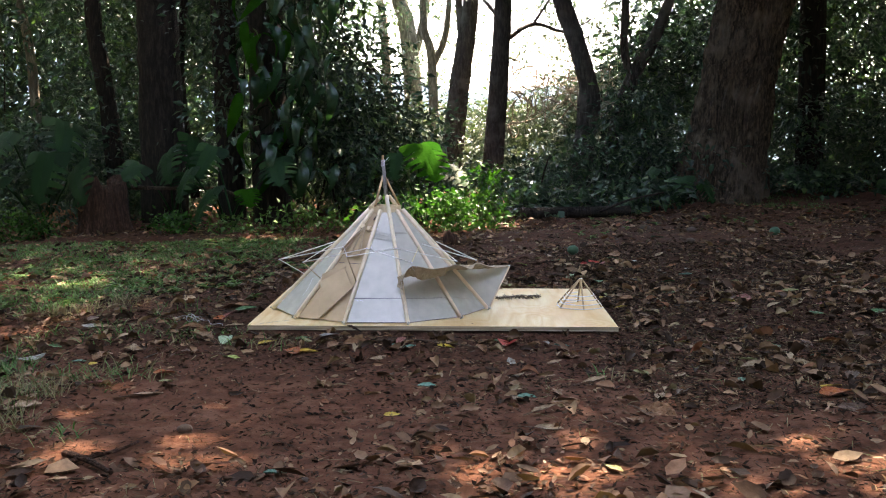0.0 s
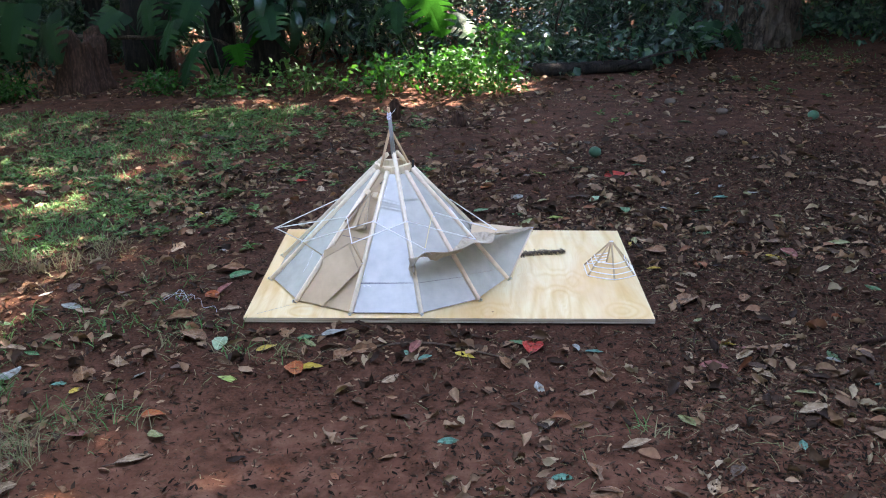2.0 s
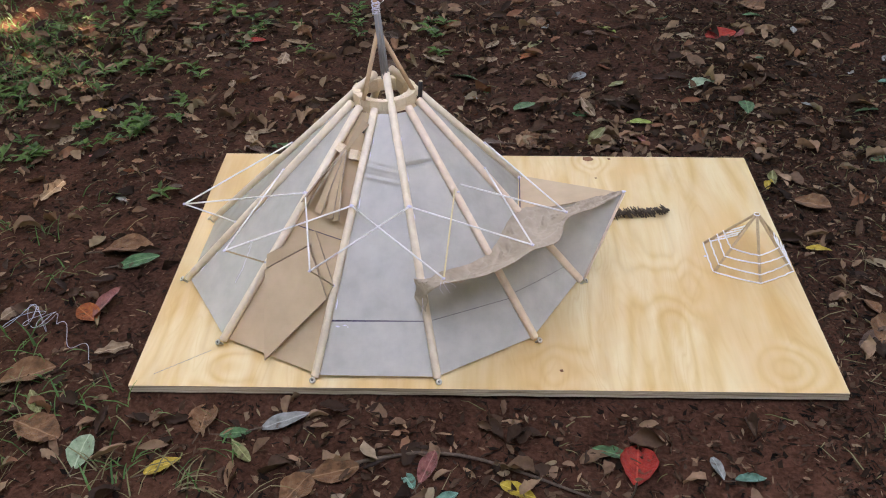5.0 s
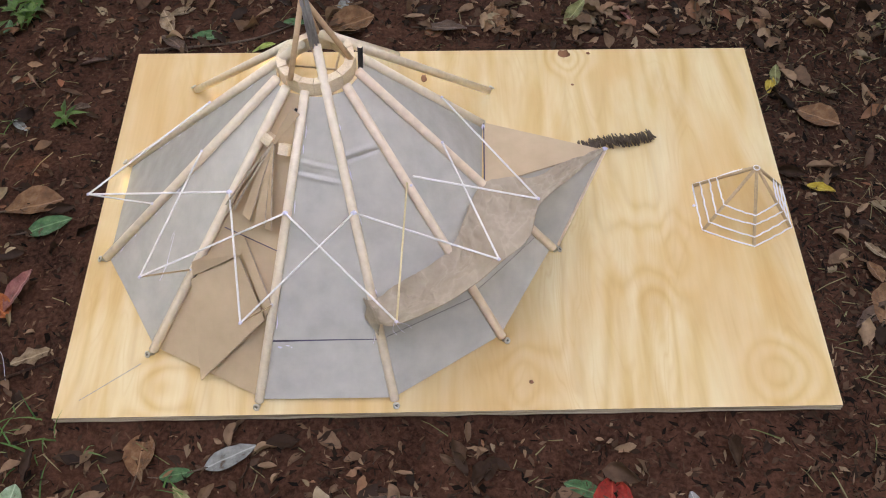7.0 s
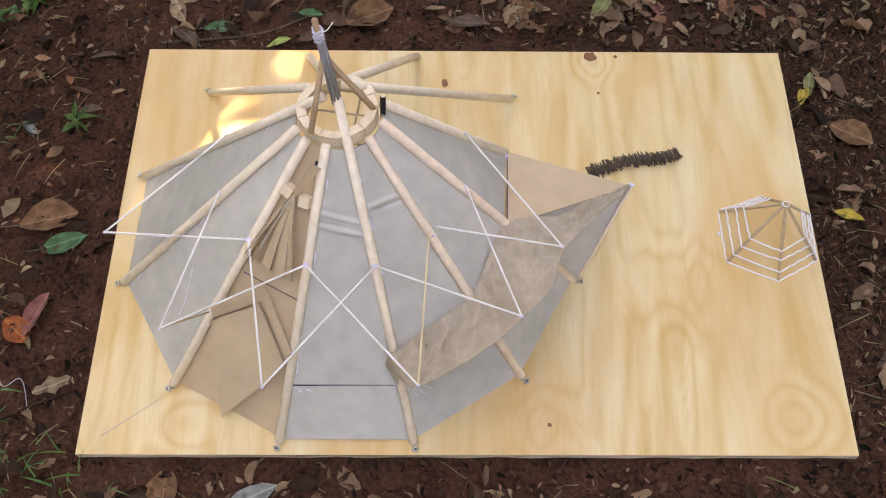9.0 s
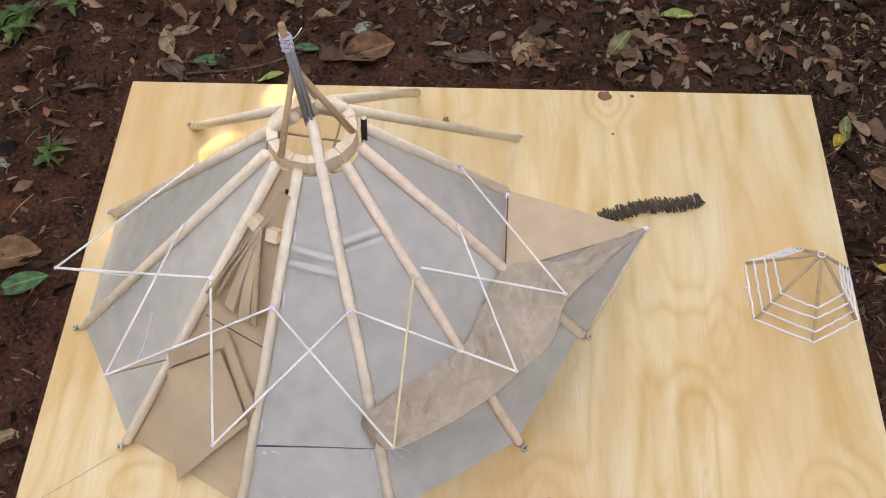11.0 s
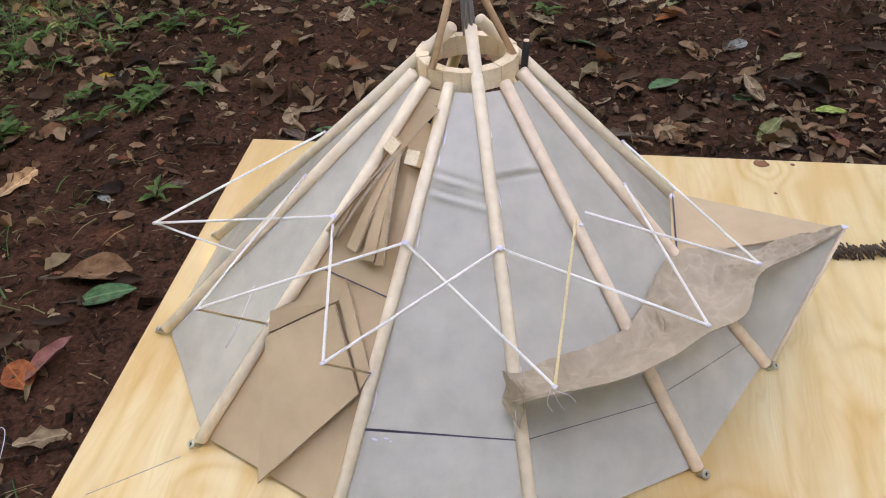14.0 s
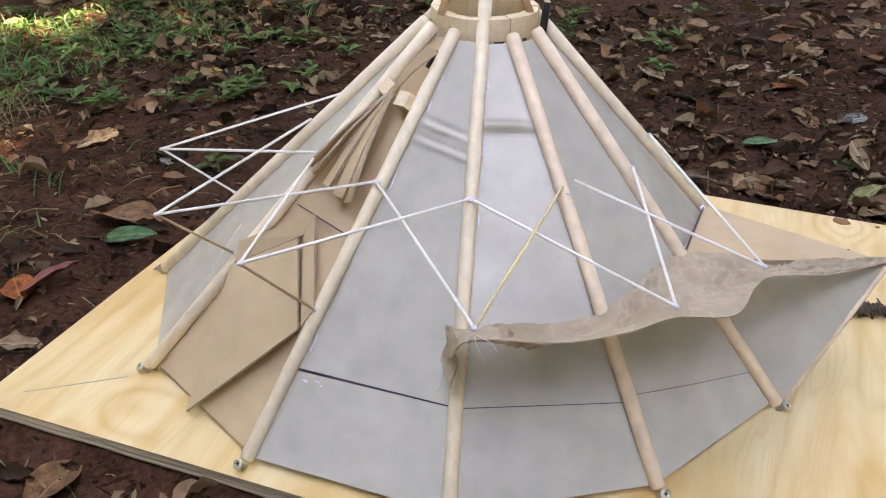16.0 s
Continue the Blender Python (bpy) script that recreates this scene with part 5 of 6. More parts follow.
# ---- broad-leaved plants ----
def split_leaf(lobes=6, split=0.60):
    """A broad heart-shaped leaf, cut from its edge into arching fingers."""
    verts, faces = [], []

    def half_width(t):
        return 0.56 * math.sin(math.pi * (0.22 + 0.77 * t) ** 0.9) ** 0.62

    def place(t, q, sgn):
        # t along the midrib, q from the midrib out to the edge
        w = half_width(t) * q
        x = t + 0.30 * w * (1 - 0.6 * t) - (0.20 * q if t < 0.12 else 0.0)
        verts.append((x, sgn * w, 0.16 * w - 0.55 * w * w - 0.30 * x * x + 0.012 * math.sin(9 * t + 5 * q)))
        return len(verts) - 1

    for sgn in (1, -1):
        solid = 1 - split
        # inner blade beside the midrib
        rows = [[place(i / (2 * lobes), q * solid, sgn) for q in (0, 0.5, 1)] for i in range(2 * lobes + 1)]
        for ra, rb in zip(rows, rows[1:]):
            for j in range(2):
                faces.append((ra[j], rb[j], rb[j + 1], ra[j + 1])[::sgn])
        # fingers
        for i in range(lobes):
            t0, t1 = i / lobes + 0.004, (i + 1) / lobes - 0.004
            gap = 0.0 if i == 0 else 0.30 + 0.12 * math.sin(3.1 * i + sgn)
            last = None
            for q in (solid, solid + 0.25 * split, solid + 0.55 * split, solid + 0.82 * split, 1.0):
                f = (q - solid) / split
                shrink = gap / lobes * min(1, f * 2.2) + (0.30 / lobes if f > 0.9 else 0)
                a, m, c = place(t0 + shrink * 0.4, q, sgn), place((t0 + t1) / 2, q + 0.03 * f, sgn), place(t1 - shrink, q, sgn)
                if last:
                    faces.append((last[0], last[1], m, a)[::sgn])
                    faces.append((last[1], last[2], c, m)[::sgn])
                last = (a, m, c)
    return verts, faces


def long_leaf():
    """A long strap-like leaf, folded along its rib and arching over."""
    v, f = [], []
    n = 14
    for i in range(n):
        t = i / (n - 1)
        w = 0.12 * math.sin(math.pi * (0.05 + 0.95 * t) ** 0.85) ** 0.8 + 0.002
        z = 0.10 * math.sin(math.pi * t) - 0.72 * t ** 2.2
        x = t - 0.34 * t ** 2.4
        for q in (-1, -0.5, 0, 0.5, 1):
            v.append((x, w * q, z + 0.34 * w * abs(q) + 0.012 * math.sin(17 * t + 2 * q) * abs(q)))
    for i in range(n - 1):
        for j in range(4):
            a = 5 * i + j
            f.append((a, a + 1, a + 6, a + 5))
    return v, f


SPLIT = {m: mesh_data("split_leaf", *split_leaf(), MAT[m]) for m in ("big_leaf", "sun_tint_leaf")}
LONG = {m: mesh_data("long_leaf", *long_leaf(), MAT[m]) for m in ("vine_leaf", "sun_tint_leaf")}


def leafy_plant(name, label, at, leaves, category="plant"):
    """leaves: (place of the leaf's foot, size, heading, drop, roll, mesh set, material)."""
    t = thing(name, at, label, category)
    for (p, size, head, drop, roll, kind, m) in leaves:
        me = (SPLIT if kind == "split" else LONG)[m]
        shared("leaf", me, p, (Matrix.Rotation(radians(head), 3, "Z") @ Matrix.Rotation(radians(drop), 3, "Y") @ Matrix.Rotation(radians(roll), 3, "X")), t, (size, size, size))
        base = np.array(at) + np.array([0.04 * math.cos(head), 0.04 * math.sin(head), 0])
        mid = (base + np.array(p)) / 2 + np.array([0, 0, 0.1 * size])
        part("stalk", *tube(spline([base, mid, p], 8), np.linspace(0.011, 0.006, 8), 6), MAT["big_leaf"], t)
    return t


r3 = np.random.default_rng(44)


def plant_at(x, y, spots, kind="split", m="big_leaf", label="large split-leaved plant at the wood's edge", name="split_leaf_plant"):
    leafy_plant(name, label, (x, y, float(ground_z(x, y))), [((px, py, pz), s * 0.95, -90 + 50 * r3.standard_normal() if h is None else h + 18 * r3.standard_normal(), 36 + 14 * r3.standard_normal(), 26 * r3.standard_normal(), kind, mm or m) for px, py, pz, s, h, mm in spots])


# single leaves take the brighter copy, coloured as if the sun struck them
plant_at(0.38, 4.3, [(0.36, 4.25, 0.62, 0.36, -80, "sun_tint_leaf"), (0.18, 4.35, 0.55, 0.24, -120, None), (0.55, 4.4, 0.45, 0.26, -30, None), (0.05, 4.4, 0.50, 0.25, -150, None)], label="split-leaved plant with one leaf coloured as if sunlit")
plant_at(-1.15, 4.35, [(-1.25, 4.25, 0.27, 0.34, -110, None), (-0.98, 4.22, 0.27, 0.20, -70, "sun_tint_leaf"), (-1.45, 4.35, 0.42, 0.30, -130, None), (-0.8, 4.5, 0.5, 0.3, -60, None), (-1.3, 4.5, 0.6, 0.3, -95, None)])
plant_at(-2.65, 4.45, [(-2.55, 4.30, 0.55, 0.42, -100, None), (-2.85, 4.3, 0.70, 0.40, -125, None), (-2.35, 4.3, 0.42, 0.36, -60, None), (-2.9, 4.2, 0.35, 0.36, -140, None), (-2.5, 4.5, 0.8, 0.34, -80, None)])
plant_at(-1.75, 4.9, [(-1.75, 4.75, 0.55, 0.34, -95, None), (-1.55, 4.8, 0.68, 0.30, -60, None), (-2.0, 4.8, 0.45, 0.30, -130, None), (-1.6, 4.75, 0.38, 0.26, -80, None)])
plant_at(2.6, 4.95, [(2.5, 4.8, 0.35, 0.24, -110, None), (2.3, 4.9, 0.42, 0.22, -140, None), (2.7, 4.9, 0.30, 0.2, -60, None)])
plant_at(4.6, 5.4, [(4.5, 5.2, 0.5, 0.26, -110, "sun_tint_leaf"), (4.75, 5.2, 0.4, 0.22, -70, "sun_tint_leaf"), (4.4, 5.3, 0.3, 0.24, -140, None)])
spots = []
for j in range(100):
    z = 0.40 + 1.7 * r3.random()
    x = -0.98 + 0.45 * (r3.random() - 0.35) + 0.2 * (j % 3)
    spots.append((x, 4.55 + 0.3 * r3.random(), z, 0.24 + 0.20 * r3.random(), -90 + 60 * r3.standard_normal(), "sun_tint_leaf" if j % 6 == 0 else None))
vine = thing("climbing_vine", (-0.93, 4.95, float(ground_z(-0.93, 4.95))), "climbing vine with long glossy drooping leaves on a trunk", "vine")
part("trunk", *tube(spline([(-0.92, 4.95, -0.2), (-0.96, 4.95, 1.36), (-0.99, 4.95, 3.8)], 14), np.linspace(0.17, 0.12, 14), 14, 0.06, 4), MAT["bark_in_shade"], vine)
for px, py, pz, s, h, mm in spots:
    shared("leaf", LONG[mm or "vine_leaf"], (px, py, pz), Matrix.Rotation(radians(h), 3, "Z") @ Matrix.Rotation(radians(42 + 14 * r3.standard_normal()), 3, "Y") @ Matrix.Rotation(radians(20 * r3.standard_normal()), 3, "X"), vine, (s, s, s))

# low bushes along the clearing's edge
def low_bush(x, y, w, d, h, n, leaf, ln, label, seed):
    z = float(ground_z(x, y))
    r = np.random.default_rng(seed)
    t = thing("low_bush", (x, y, z), label, "bush")
    c = np.c_[x + w * r.standard_normal(n) * 0.5, y + d * r.standard_normal(n) * 0.5, z + h * r.random(n) ** 0.8]
    v, f = scatter(LEAF, *leaf_mass(r, c, 11, 0.05, ln, 0.62, 0.2))
    part("foliage", v, f, MAT[leaf], t, smooth=False)
    for j in range(9):
        p = c[r.integers(n)]
        part("stem", *tube(spline([(p[0] * 0.6 + x * 0.4, p[1] * 0.6 + y * 0.4, z - 0.02), (p[0], p[1], (p[2] + z) / 2), p], 7), np.linspace(0.005, 0.002, 7), 5), MAT["weed"], t)


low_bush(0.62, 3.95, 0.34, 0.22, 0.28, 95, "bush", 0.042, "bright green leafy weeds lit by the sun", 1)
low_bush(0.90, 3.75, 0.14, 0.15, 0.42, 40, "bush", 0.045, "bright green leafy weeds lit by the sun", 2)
low_bush(0.12, 3.95, 0.26, 0.2, 0.24, 44, "bush", 0.042, "green leafy weeds at the wood's edge", 3)
low_bush(-0.50, 4.05, 0.30, 0.2, 0.22, 34, "weed", 0.042, "dark green weeds at the wood's edge", 4)
low_bush(-1.00, 4.0, 0.22, 0.12, 0.10, 22, "weed", 0.038, "dark green weeds at the wood's edge", 5)
low_bush(-1.55, 4.2, 0.16, 0.12, 0.12, 40, "bush", 0.036, "green clover-like weeds beside the stump", 6)
low_bush(-2.62, 4.15, 0.20, 0.13, 0.16, 50, "bush", 0.038, "green clover-like weeds beside the stump", 7)
low_bush(-3.2, 4.0, 0.4, 0.3, 0.3, 60, "weed", 0.05, "dark green weeds at the wood's edge", 8)
# these weeds use the forest leaf colour with its blue shade tint
low_bush(1.45, 4.5, 0.5, 0.3, 0.24, 60, "shade_leaf", 0.07, "weeds under the trees, shade put into their leaf colour", 9)
low_bush(2.2, 4.8, 0.4, 0.3, 0.24, 50, "shade_leaf", 0.07, "weeds under the trees, shade put into their leaf colour", 10)
low_bush(3.8, 5.3, 0.5, 0.3, 0.2, 70, "shade_leaf", 0.06, "weeds beside the big tree, shade put into their leaf colour", 11)
low_bush(5.0, 5.7, 0.6, 0.4, 0.4, 90, "shade_leaf", 0.07, "weeds beside the big tree, shade put into their leaf colour", 12)
low_bush(5.8, 5.9, 0.6, 0.4, 0.4, 90, "bush", 0.07, "green weeds in a sunny opening", 13)

# stump, fallen branch
sx, sy = -2.18, 4.45
sz = float(ground_z(sx, sy))
stump = thing("tree_stump", (sx, sy, sz), "weathered broken reddish tree stump among weeds", "stump")
sides = 40
sv_ = []
for i, (h, r) in enumerate(((-0.06, 0.225), (0.02, 0.205), (0.12, 0.18), (0.24, 0.172), (0.34, 0.175), (0.40, 0.172), (0.40, 0.12), (0.36, 0.05))):
    for j in range(sides):
        a = 2 * math.pi * j / sides
        rr = r * (1 + 0.10 * math.sin(5 * a + 1) + 0.05 * math.sin(11 * a) + 0.03 * math.sin(17 * a + i))
        hh = h + (0.05 * math.sin(3 * a) + 0.03 * math.sin(9 * a + 2)) * (h > 0.3)
        sv_.append((sx + rr * math.cos(a) - 0.06 * h, sy + rr * math.sin(a), sz + hh))
sf_ = [(i * sides + j, i * sides + (j + 1) % sides, (i + 1) * sides + (j + 1) % sides, (i + 1) * sides + j) for i in range(7) for j in range(sides)] + [tuple(7 * sides + j for j in range(sides))]
part("wood", sv_, sf_, MAT["stump"], stump)
fb = thing("fallen_branch", (-2.0, 4.85, float(ground_z(-2.0, 4.85))), "fallen grey branch lying behind the stump", "branch")
part("wood", *tube(spline([(-2.75, 4.7, 0.27), (-2.3, 4.78, 0.26), (-1.8, 4.8, 0.25), (-1.3, 4.9, 0.22), (-0.9, 5.0, -0.06)], 20), np.linspace(0.022, 0.012, 20), 8, 0.1, 5), MAT["bark_big"], fb)
lg = thing("fallen_log", (1.6, 4.25, float(ground_z(1.6, 4.25))), "dark fallen log at the clearing's edge", "log")
part("wood", *tube(spline([(1.15, 4.2, 0.08), (1.5, 4.25, 0.09), (2.0, 4.35, 0.10)], 12), np.linspace(0.05, 0.04, 12), 10, 0.08, 6), MAT["bark_in_shade"], lg)
part("side_branch", *tube(spline([(1.75, 4.2, 0.10), (1.95, 4.1, 0.20), (2.2, 4.05, 0.26)], 8), np.linspace(0.012, 0.006, 8), 6), MAT["bark_in_shade"], lg)

# ---- fallen leaves that stand out ----
def fallen_shape(seed, lobed=False, wide=0.22):
    r = np.random.default_rng(seed)
    v, f = [], []
    n, m = 9, 4
    bend, curl, twist = 0.25 * r.standard_normal(), 0.30 + 0.5 * r.random(), 0.3 * r.standard_normal()
    for i in range(n):
        t = i / (n - 1)
        w = wide * math.sin(math.pi * (0.04 + 0.95 * t)) ** 0.8 * (1 + (0.35 * math.sin(t * 16) if lobed else 0.05 * r.standard_normal()))
        for j in range(-m, m + 1):
            q = j / m
            v.append((t, w * q + 0.10 * bend * math.sin(math.pi * t), 0.03 + curl * w * q * q * 0.6 + 0.12 * bend * (t - 0.5) ** 2 * 4 + twist * w * q * (t - 0.5) + 0.012 * r.standard_normal()))
    k = 2 * m + 1
    f = [(i * k + j, (i + 1) * k + j, (i + 1) * k + j + 1, i * k + j + 1) for i in range(n - 1) for j in range(k - 1)]
    return v, f


SHAPES = {}
WORDS = {"red": "curled bright red", "orange": "orange and red", "yellow": "yellow", "pale_green": "pale green", "green": "dull green", "teal": "bluish green", "tan": "dry tan", "rust": "rust-brown", "brown": "dark brown", "grey": "silvery grey", "olive": "olive", "lime": "yellowish green", "dull_red": "dull red"}
SPOT = [(0.85, -0.14, "red", 0.085, 80), (0.20, -0.28, "orange", 0.075, 100), (0.24, -0.27, "yellow", 0.085, 20), (-0.04, -0.13, "pale_green", 0.062, 85), (0.28, -0.06, "grey", 0.095, 25), (0.20, -0.085, "green", 0.06, 10),
        (0.14, -0.05, "rust", 0.07, 90), (0.52, -0.16, "dull_red", 0.075, 70), (0.55, -0.22, "teal", 0.05, 30), (0.66, -0.20, "yellow", 0.07, -25), (0.49, -0.18, "teal", 0.05, 120), (1.02, -0.17, "teal", 0.06, 10), (0.81, -0.12, "green", 0.07, 160),
        (1.33, 1.55, "red", 0.09, 10), (1.00, 1.64, "lime", 0.08, -40), (1.22, 1.25, "pale_green", 0.08, 20), (1.02, 1.17, "brown", 0.13, 10), (1.02, 1.04, "lime", 0.08, 0), (0.92, 0.95, "tan", 0.09, 15), (1.73, 0.52, "yellow", 0.08, -30), (1.27, 0.72, "yellow", 0.055, 70),
        (1.40, -0.12, "yellow", 0.06, -20), (-0.15, 0.22, "orange", 0.062, -40), (-0.10, 0.39, "green", 0.10, 15), (1.85, 2.50, "green", 0.10, 5), (-0.10, 1.63, "red", 0.06, 0), (0.50, 2.12, "dull_red", 0.07, 10), (0.75, 1.46, "orange", 0.06, 40), (-0.30, 1.18, "tan", 0.075, 0),
        (-0.43, 1.12, "yellow", 0.05, 10), (-0.20, 1.07, "tan", 0.06, 15), (-0.04, 1.31, "tan", 0.07, 60), (1.72, 1.23, "teal", 0.07, 0), (1.64, 1.30, "grey", 0.04, 50), (1.43, -0.20, "tan", 0.085, 40), (1.46, 1.69, "green", 0.08, 0), (0.03, -0.33, "lime", 0.075, -20),
        (-0.11, -0.52, "orange", 0.06, 0), (-0.10, -0.70, "tan", 0.10, 30), (0.55, -0.89, "yellow", 0.055, 30), (0.62, -0.63, "teal", 0.06, 15), (0.86, -0.57, "tan", 0.09, 60), (0.87, -0.81, "teal", 0.06, 10), (1.18, -0.87, "tan", 0.075, 70), (1.05, -0.69, "tan", 0.08, 10),
        (1.25, -0.79, "brown", 0.08, 60), (-1.05, 0.93, "red", 0.06, 20), (-1.16, 1.42, "yellow", 0.05, 30), (1.19, -0.57, "olive", 0.07, -60), (1.66, -0.24, "grey", 0.06, -30), (1.50, -0.54, "tan", 0.09, 10), (1.72, -0.41, "teal", 0.06, 0), (1.58, -0.89, "orange", 0.07, 0), (1.42, -0.70, "teal", 0.05, 80),
        (-0.36, -0.38, "yellow", 0.05, 60), (-0.42, -0.34, "teal", 0.05, 20), (0.36, -1.30, "teal", 0.065, 10), (-0.08, -1.28, "tan", 0.05, 30), (0.90, -0.96, "tan", 0.075, 25), (0.90, -1.07, "tan", 0.075, 5), (1.15, -0.99, "rust", 0.085, -30), (1.00, -1.33, "olive", 0.06, -60), (0.50, -1.31, "tan", 0.05, 40),
        (1.60, -0.81, "yellow", 0.06, 0), (0.12, 0.90, "green", 0.085, 10), (0.90, 0.95, "olive", 0.085, 50), (1.285, 0.745, "olive", 0.06, 80), (1.30, 0.44, "yellow", 0.06, -30), (-0.14, 0.44, "rust", 0.10, 15), (0.24, 0.855, "lime", 0.06, 20), (0.30, 0.93, "green", 0.06, -10),
        (0.42, 0.92, "rust", 0.10, 20), (0.62, 0.90, "brown", 0.11, -10), (0.75, 0.93, "rust", 0.10, 15), (0.05, 0.98, "tan", 0.07, 30), (1.34, 0.62, "rust", 0.08, -40), (1.36, 0.20, "rust", 0.09, 60), (-0.20, 0.05, "rust", 0.09, 30), (0.10, -0.16, "yellow", 0.07, 30), (0.32, -0.20, "rust", 0.07, 60)]
r4 = np.random.default_rng(71)
for i, (x, y, tint, size, head) in enumerate(SPOT):
    size = size * (1.05 if tint in ("orange", "rust", "pale_green", "red") else 0.86)
    key = (tint, i % 3)
    if key not in SHAPES:
        SHAPES[key] = mesh_data("fallen_leaf", *fallen_shape(len(SHAPES) + 5, tint == "tan" and i % 3 == 0, 0.34 if tint in ("orange", "pale_green", "red", "rust") else 0.22), MAT["fallen_" + tint])
    ob = new("fallen_leaf", SHAPES[key])
    rot = Euler((radians(9 * r4.standard_normal()), radians(7 * r4.standard_normal()), radians(head)))
    c = Vector((math.cos(radians(head)), math.sin(radians(head)), 0)) * size * 0.5
    ob.matrix_basis = Matrix.LocRotScale((x - c.x, y - c.y, float(ground_z(x, y)) + 0.004), rot, (size, size, size))
    tagged(ob, WORDS[tint] + " fallen leaf lying on the soil", "leaf", "fallen leaves")
    part_ = new("leaf_stalk", bpy.data.meshes.get("leaf_stalk") or mesh_data("leaf_stalk", *tube(spline([(0.02, 0, 0.035), (-0.15, 0.02, 0.04), (-0.32, 0.07, 0.02)], 6), np.linspace(0.022, 0.014, 6), 5), MAT["twig"]))
    part_.parent = ob

# common brown leaves that can be told apart one by one
COMMON = ("rust", "tan", "brown", "rust", "tan", "olive", "brown", "grey", "dull_red", "tan", "green")
count = 0
while count < 210:
    x, y = -1.0 + 3.3 * r4.random(), -1.1 + 2.9 * r4.random()
    if -0.09 < x < 1.34 and -0.10 < y < 0.90 or math.hypot((x - 0.32) / 0.62, (y + 0.78) / 0.42) < 1.0 and r4.random() < 0.8:
        continue
    tint = COMMON[int(r4.integers(len(COMMON)))]
    key = (tint, int(r4.integers(3)))
    if key not in SHAPES:
        SHAPES[key] = mesh_data("fallen_leaf", *fallen_shape(len(SHAPES) + 40, False, 0.2 + 0.1 * r4.random()), MAT["fallen_" + tint])
    ob = new("fallen_leaf", SHAPES[key])
    size, flip = 0.045 + 0.05 * r4.random() ** 1.6, 180 if r4.random() < 0.3 else 0
    ob.matrix_basis = Matrix.LocRotScale((x, y, float(ground_z(x, y)) + 0.006 + (0.05 * size if flip else 0)), Euler((radians(flip + 12 * r4.standard_normal()), radians(9 * r4.standard_normal()), 6.28 * r4.random())), (size, size * (0.8 + 0.4 * r4.random()), size))
    tagged(ob, WORDS[tint] + " fallen leaf lying on the soil", "leaf", "fallen leaves")
    count += 1

# reddish withered plant by the stump and two small rotten stubs
wz = float(ground_z(-2.5, 4.3))
wp = thing("withered_plant", (-2.5, 4.3, wz), "withered reddish-brown plant beside the stump", "plant")
r6 = np.random.default_rng(5)
cc = np.c_[-2.5 + 0.07 * r6.standard_normal(14), 4.3 + 0.05 * r6.standard_normal(14), wz + 0.05 + 0.22 * r6.random(14)]
v, f = scatter(LEAF, *leaf_mass(r6, cc, 7, 0.03, 0.055, 0.4, 0.9))
part("foliage", v, f, MAT["fallen_rust"], wp, smooth=False)
part("stem", *tube(spline([(-2.5, 4.3, wz - 0.02), (-2.48, 4.3, wz + 0.12), (-2.52, 4.28, wz + 0.26)], 8), np.linspace(0.006, 0.003, 8), 5), MAT["twig"], wp)
for x, y, r, h in ((0.24, 3.05, 0.035, 0.09), (0.62, 2.72, 0.045, 0.06)):
    z = float(ground_z(x, y))
    v, f = blob((x, y, z + h * 0.35), (r, r * 0.9, h), int(x * 50), 0.16, 7, 12)
    tagged(part("rotten_stub", v, f, MAT["stump"]), "small dark rotten stub sticking out of the soil", "stump", "rotten stubs")

# pebbles, a green fruit, loose thread, sticks
for i, (x, y, r) in enumerate(((-0.81, 2.67, 0.028), (-0.73, 2.65, 0.028), (1.88, 3.06, 0.036), (2.08, 2.65, 0.034), (1.97, 2.20, 0.028), (0.08, -0.97, 0.018))):
    z = float(ground_z(x, y))
    ob = part("pebble", *blob((x, y, z + r * 0.35), (r, r * 0.8, r * 0.6), i, 0.06, 7, 12), MAT["stone"])
    tagged(ob, "rounded grey pebble lying on the soil", "pebble", "pebbles")
for x, y in ((1.28, 1.86), (2.53, 2.50)):
    z = float(ground_z(x, y))
    fruit = part("green_fruit", *blob((x, y, z + 0.028), (0.031, 0.026, 0.026), 3, 0.02, 9, 14), MAT["fruit"])
    tagged(fruit, "small green unripe fruit lying on the soil", "fruit", "green fruits")
tz = float(ground_z(-0.24, 0.16))
tp = [np.array([-0.27 + 0.035 * math.cos(a * 1.7) * (0.6 + 0.4 * math.sin(a * 0.9)) + 0.004 * a, 0.20 + 0.03 * math.sin(a * 2.3), tz + 0.014 + 0.010 * math.sin(a * 3.1)]) for a in np.linspace(0, 14, 60)] + [np.array([-0.20 + 0.02 * t, 0.19 - 0.02 * t + 0.02 * math.sin(t * 2), tz + 0.008]) for t in np.linspace(0, 5, 24)]
loose = part("loose_thread", *tube(spline(tp, 200), 0.0005, 5), MAT["thread"])
tagged(loose, "tangled pale blue thread dropped on the grass", "thread")
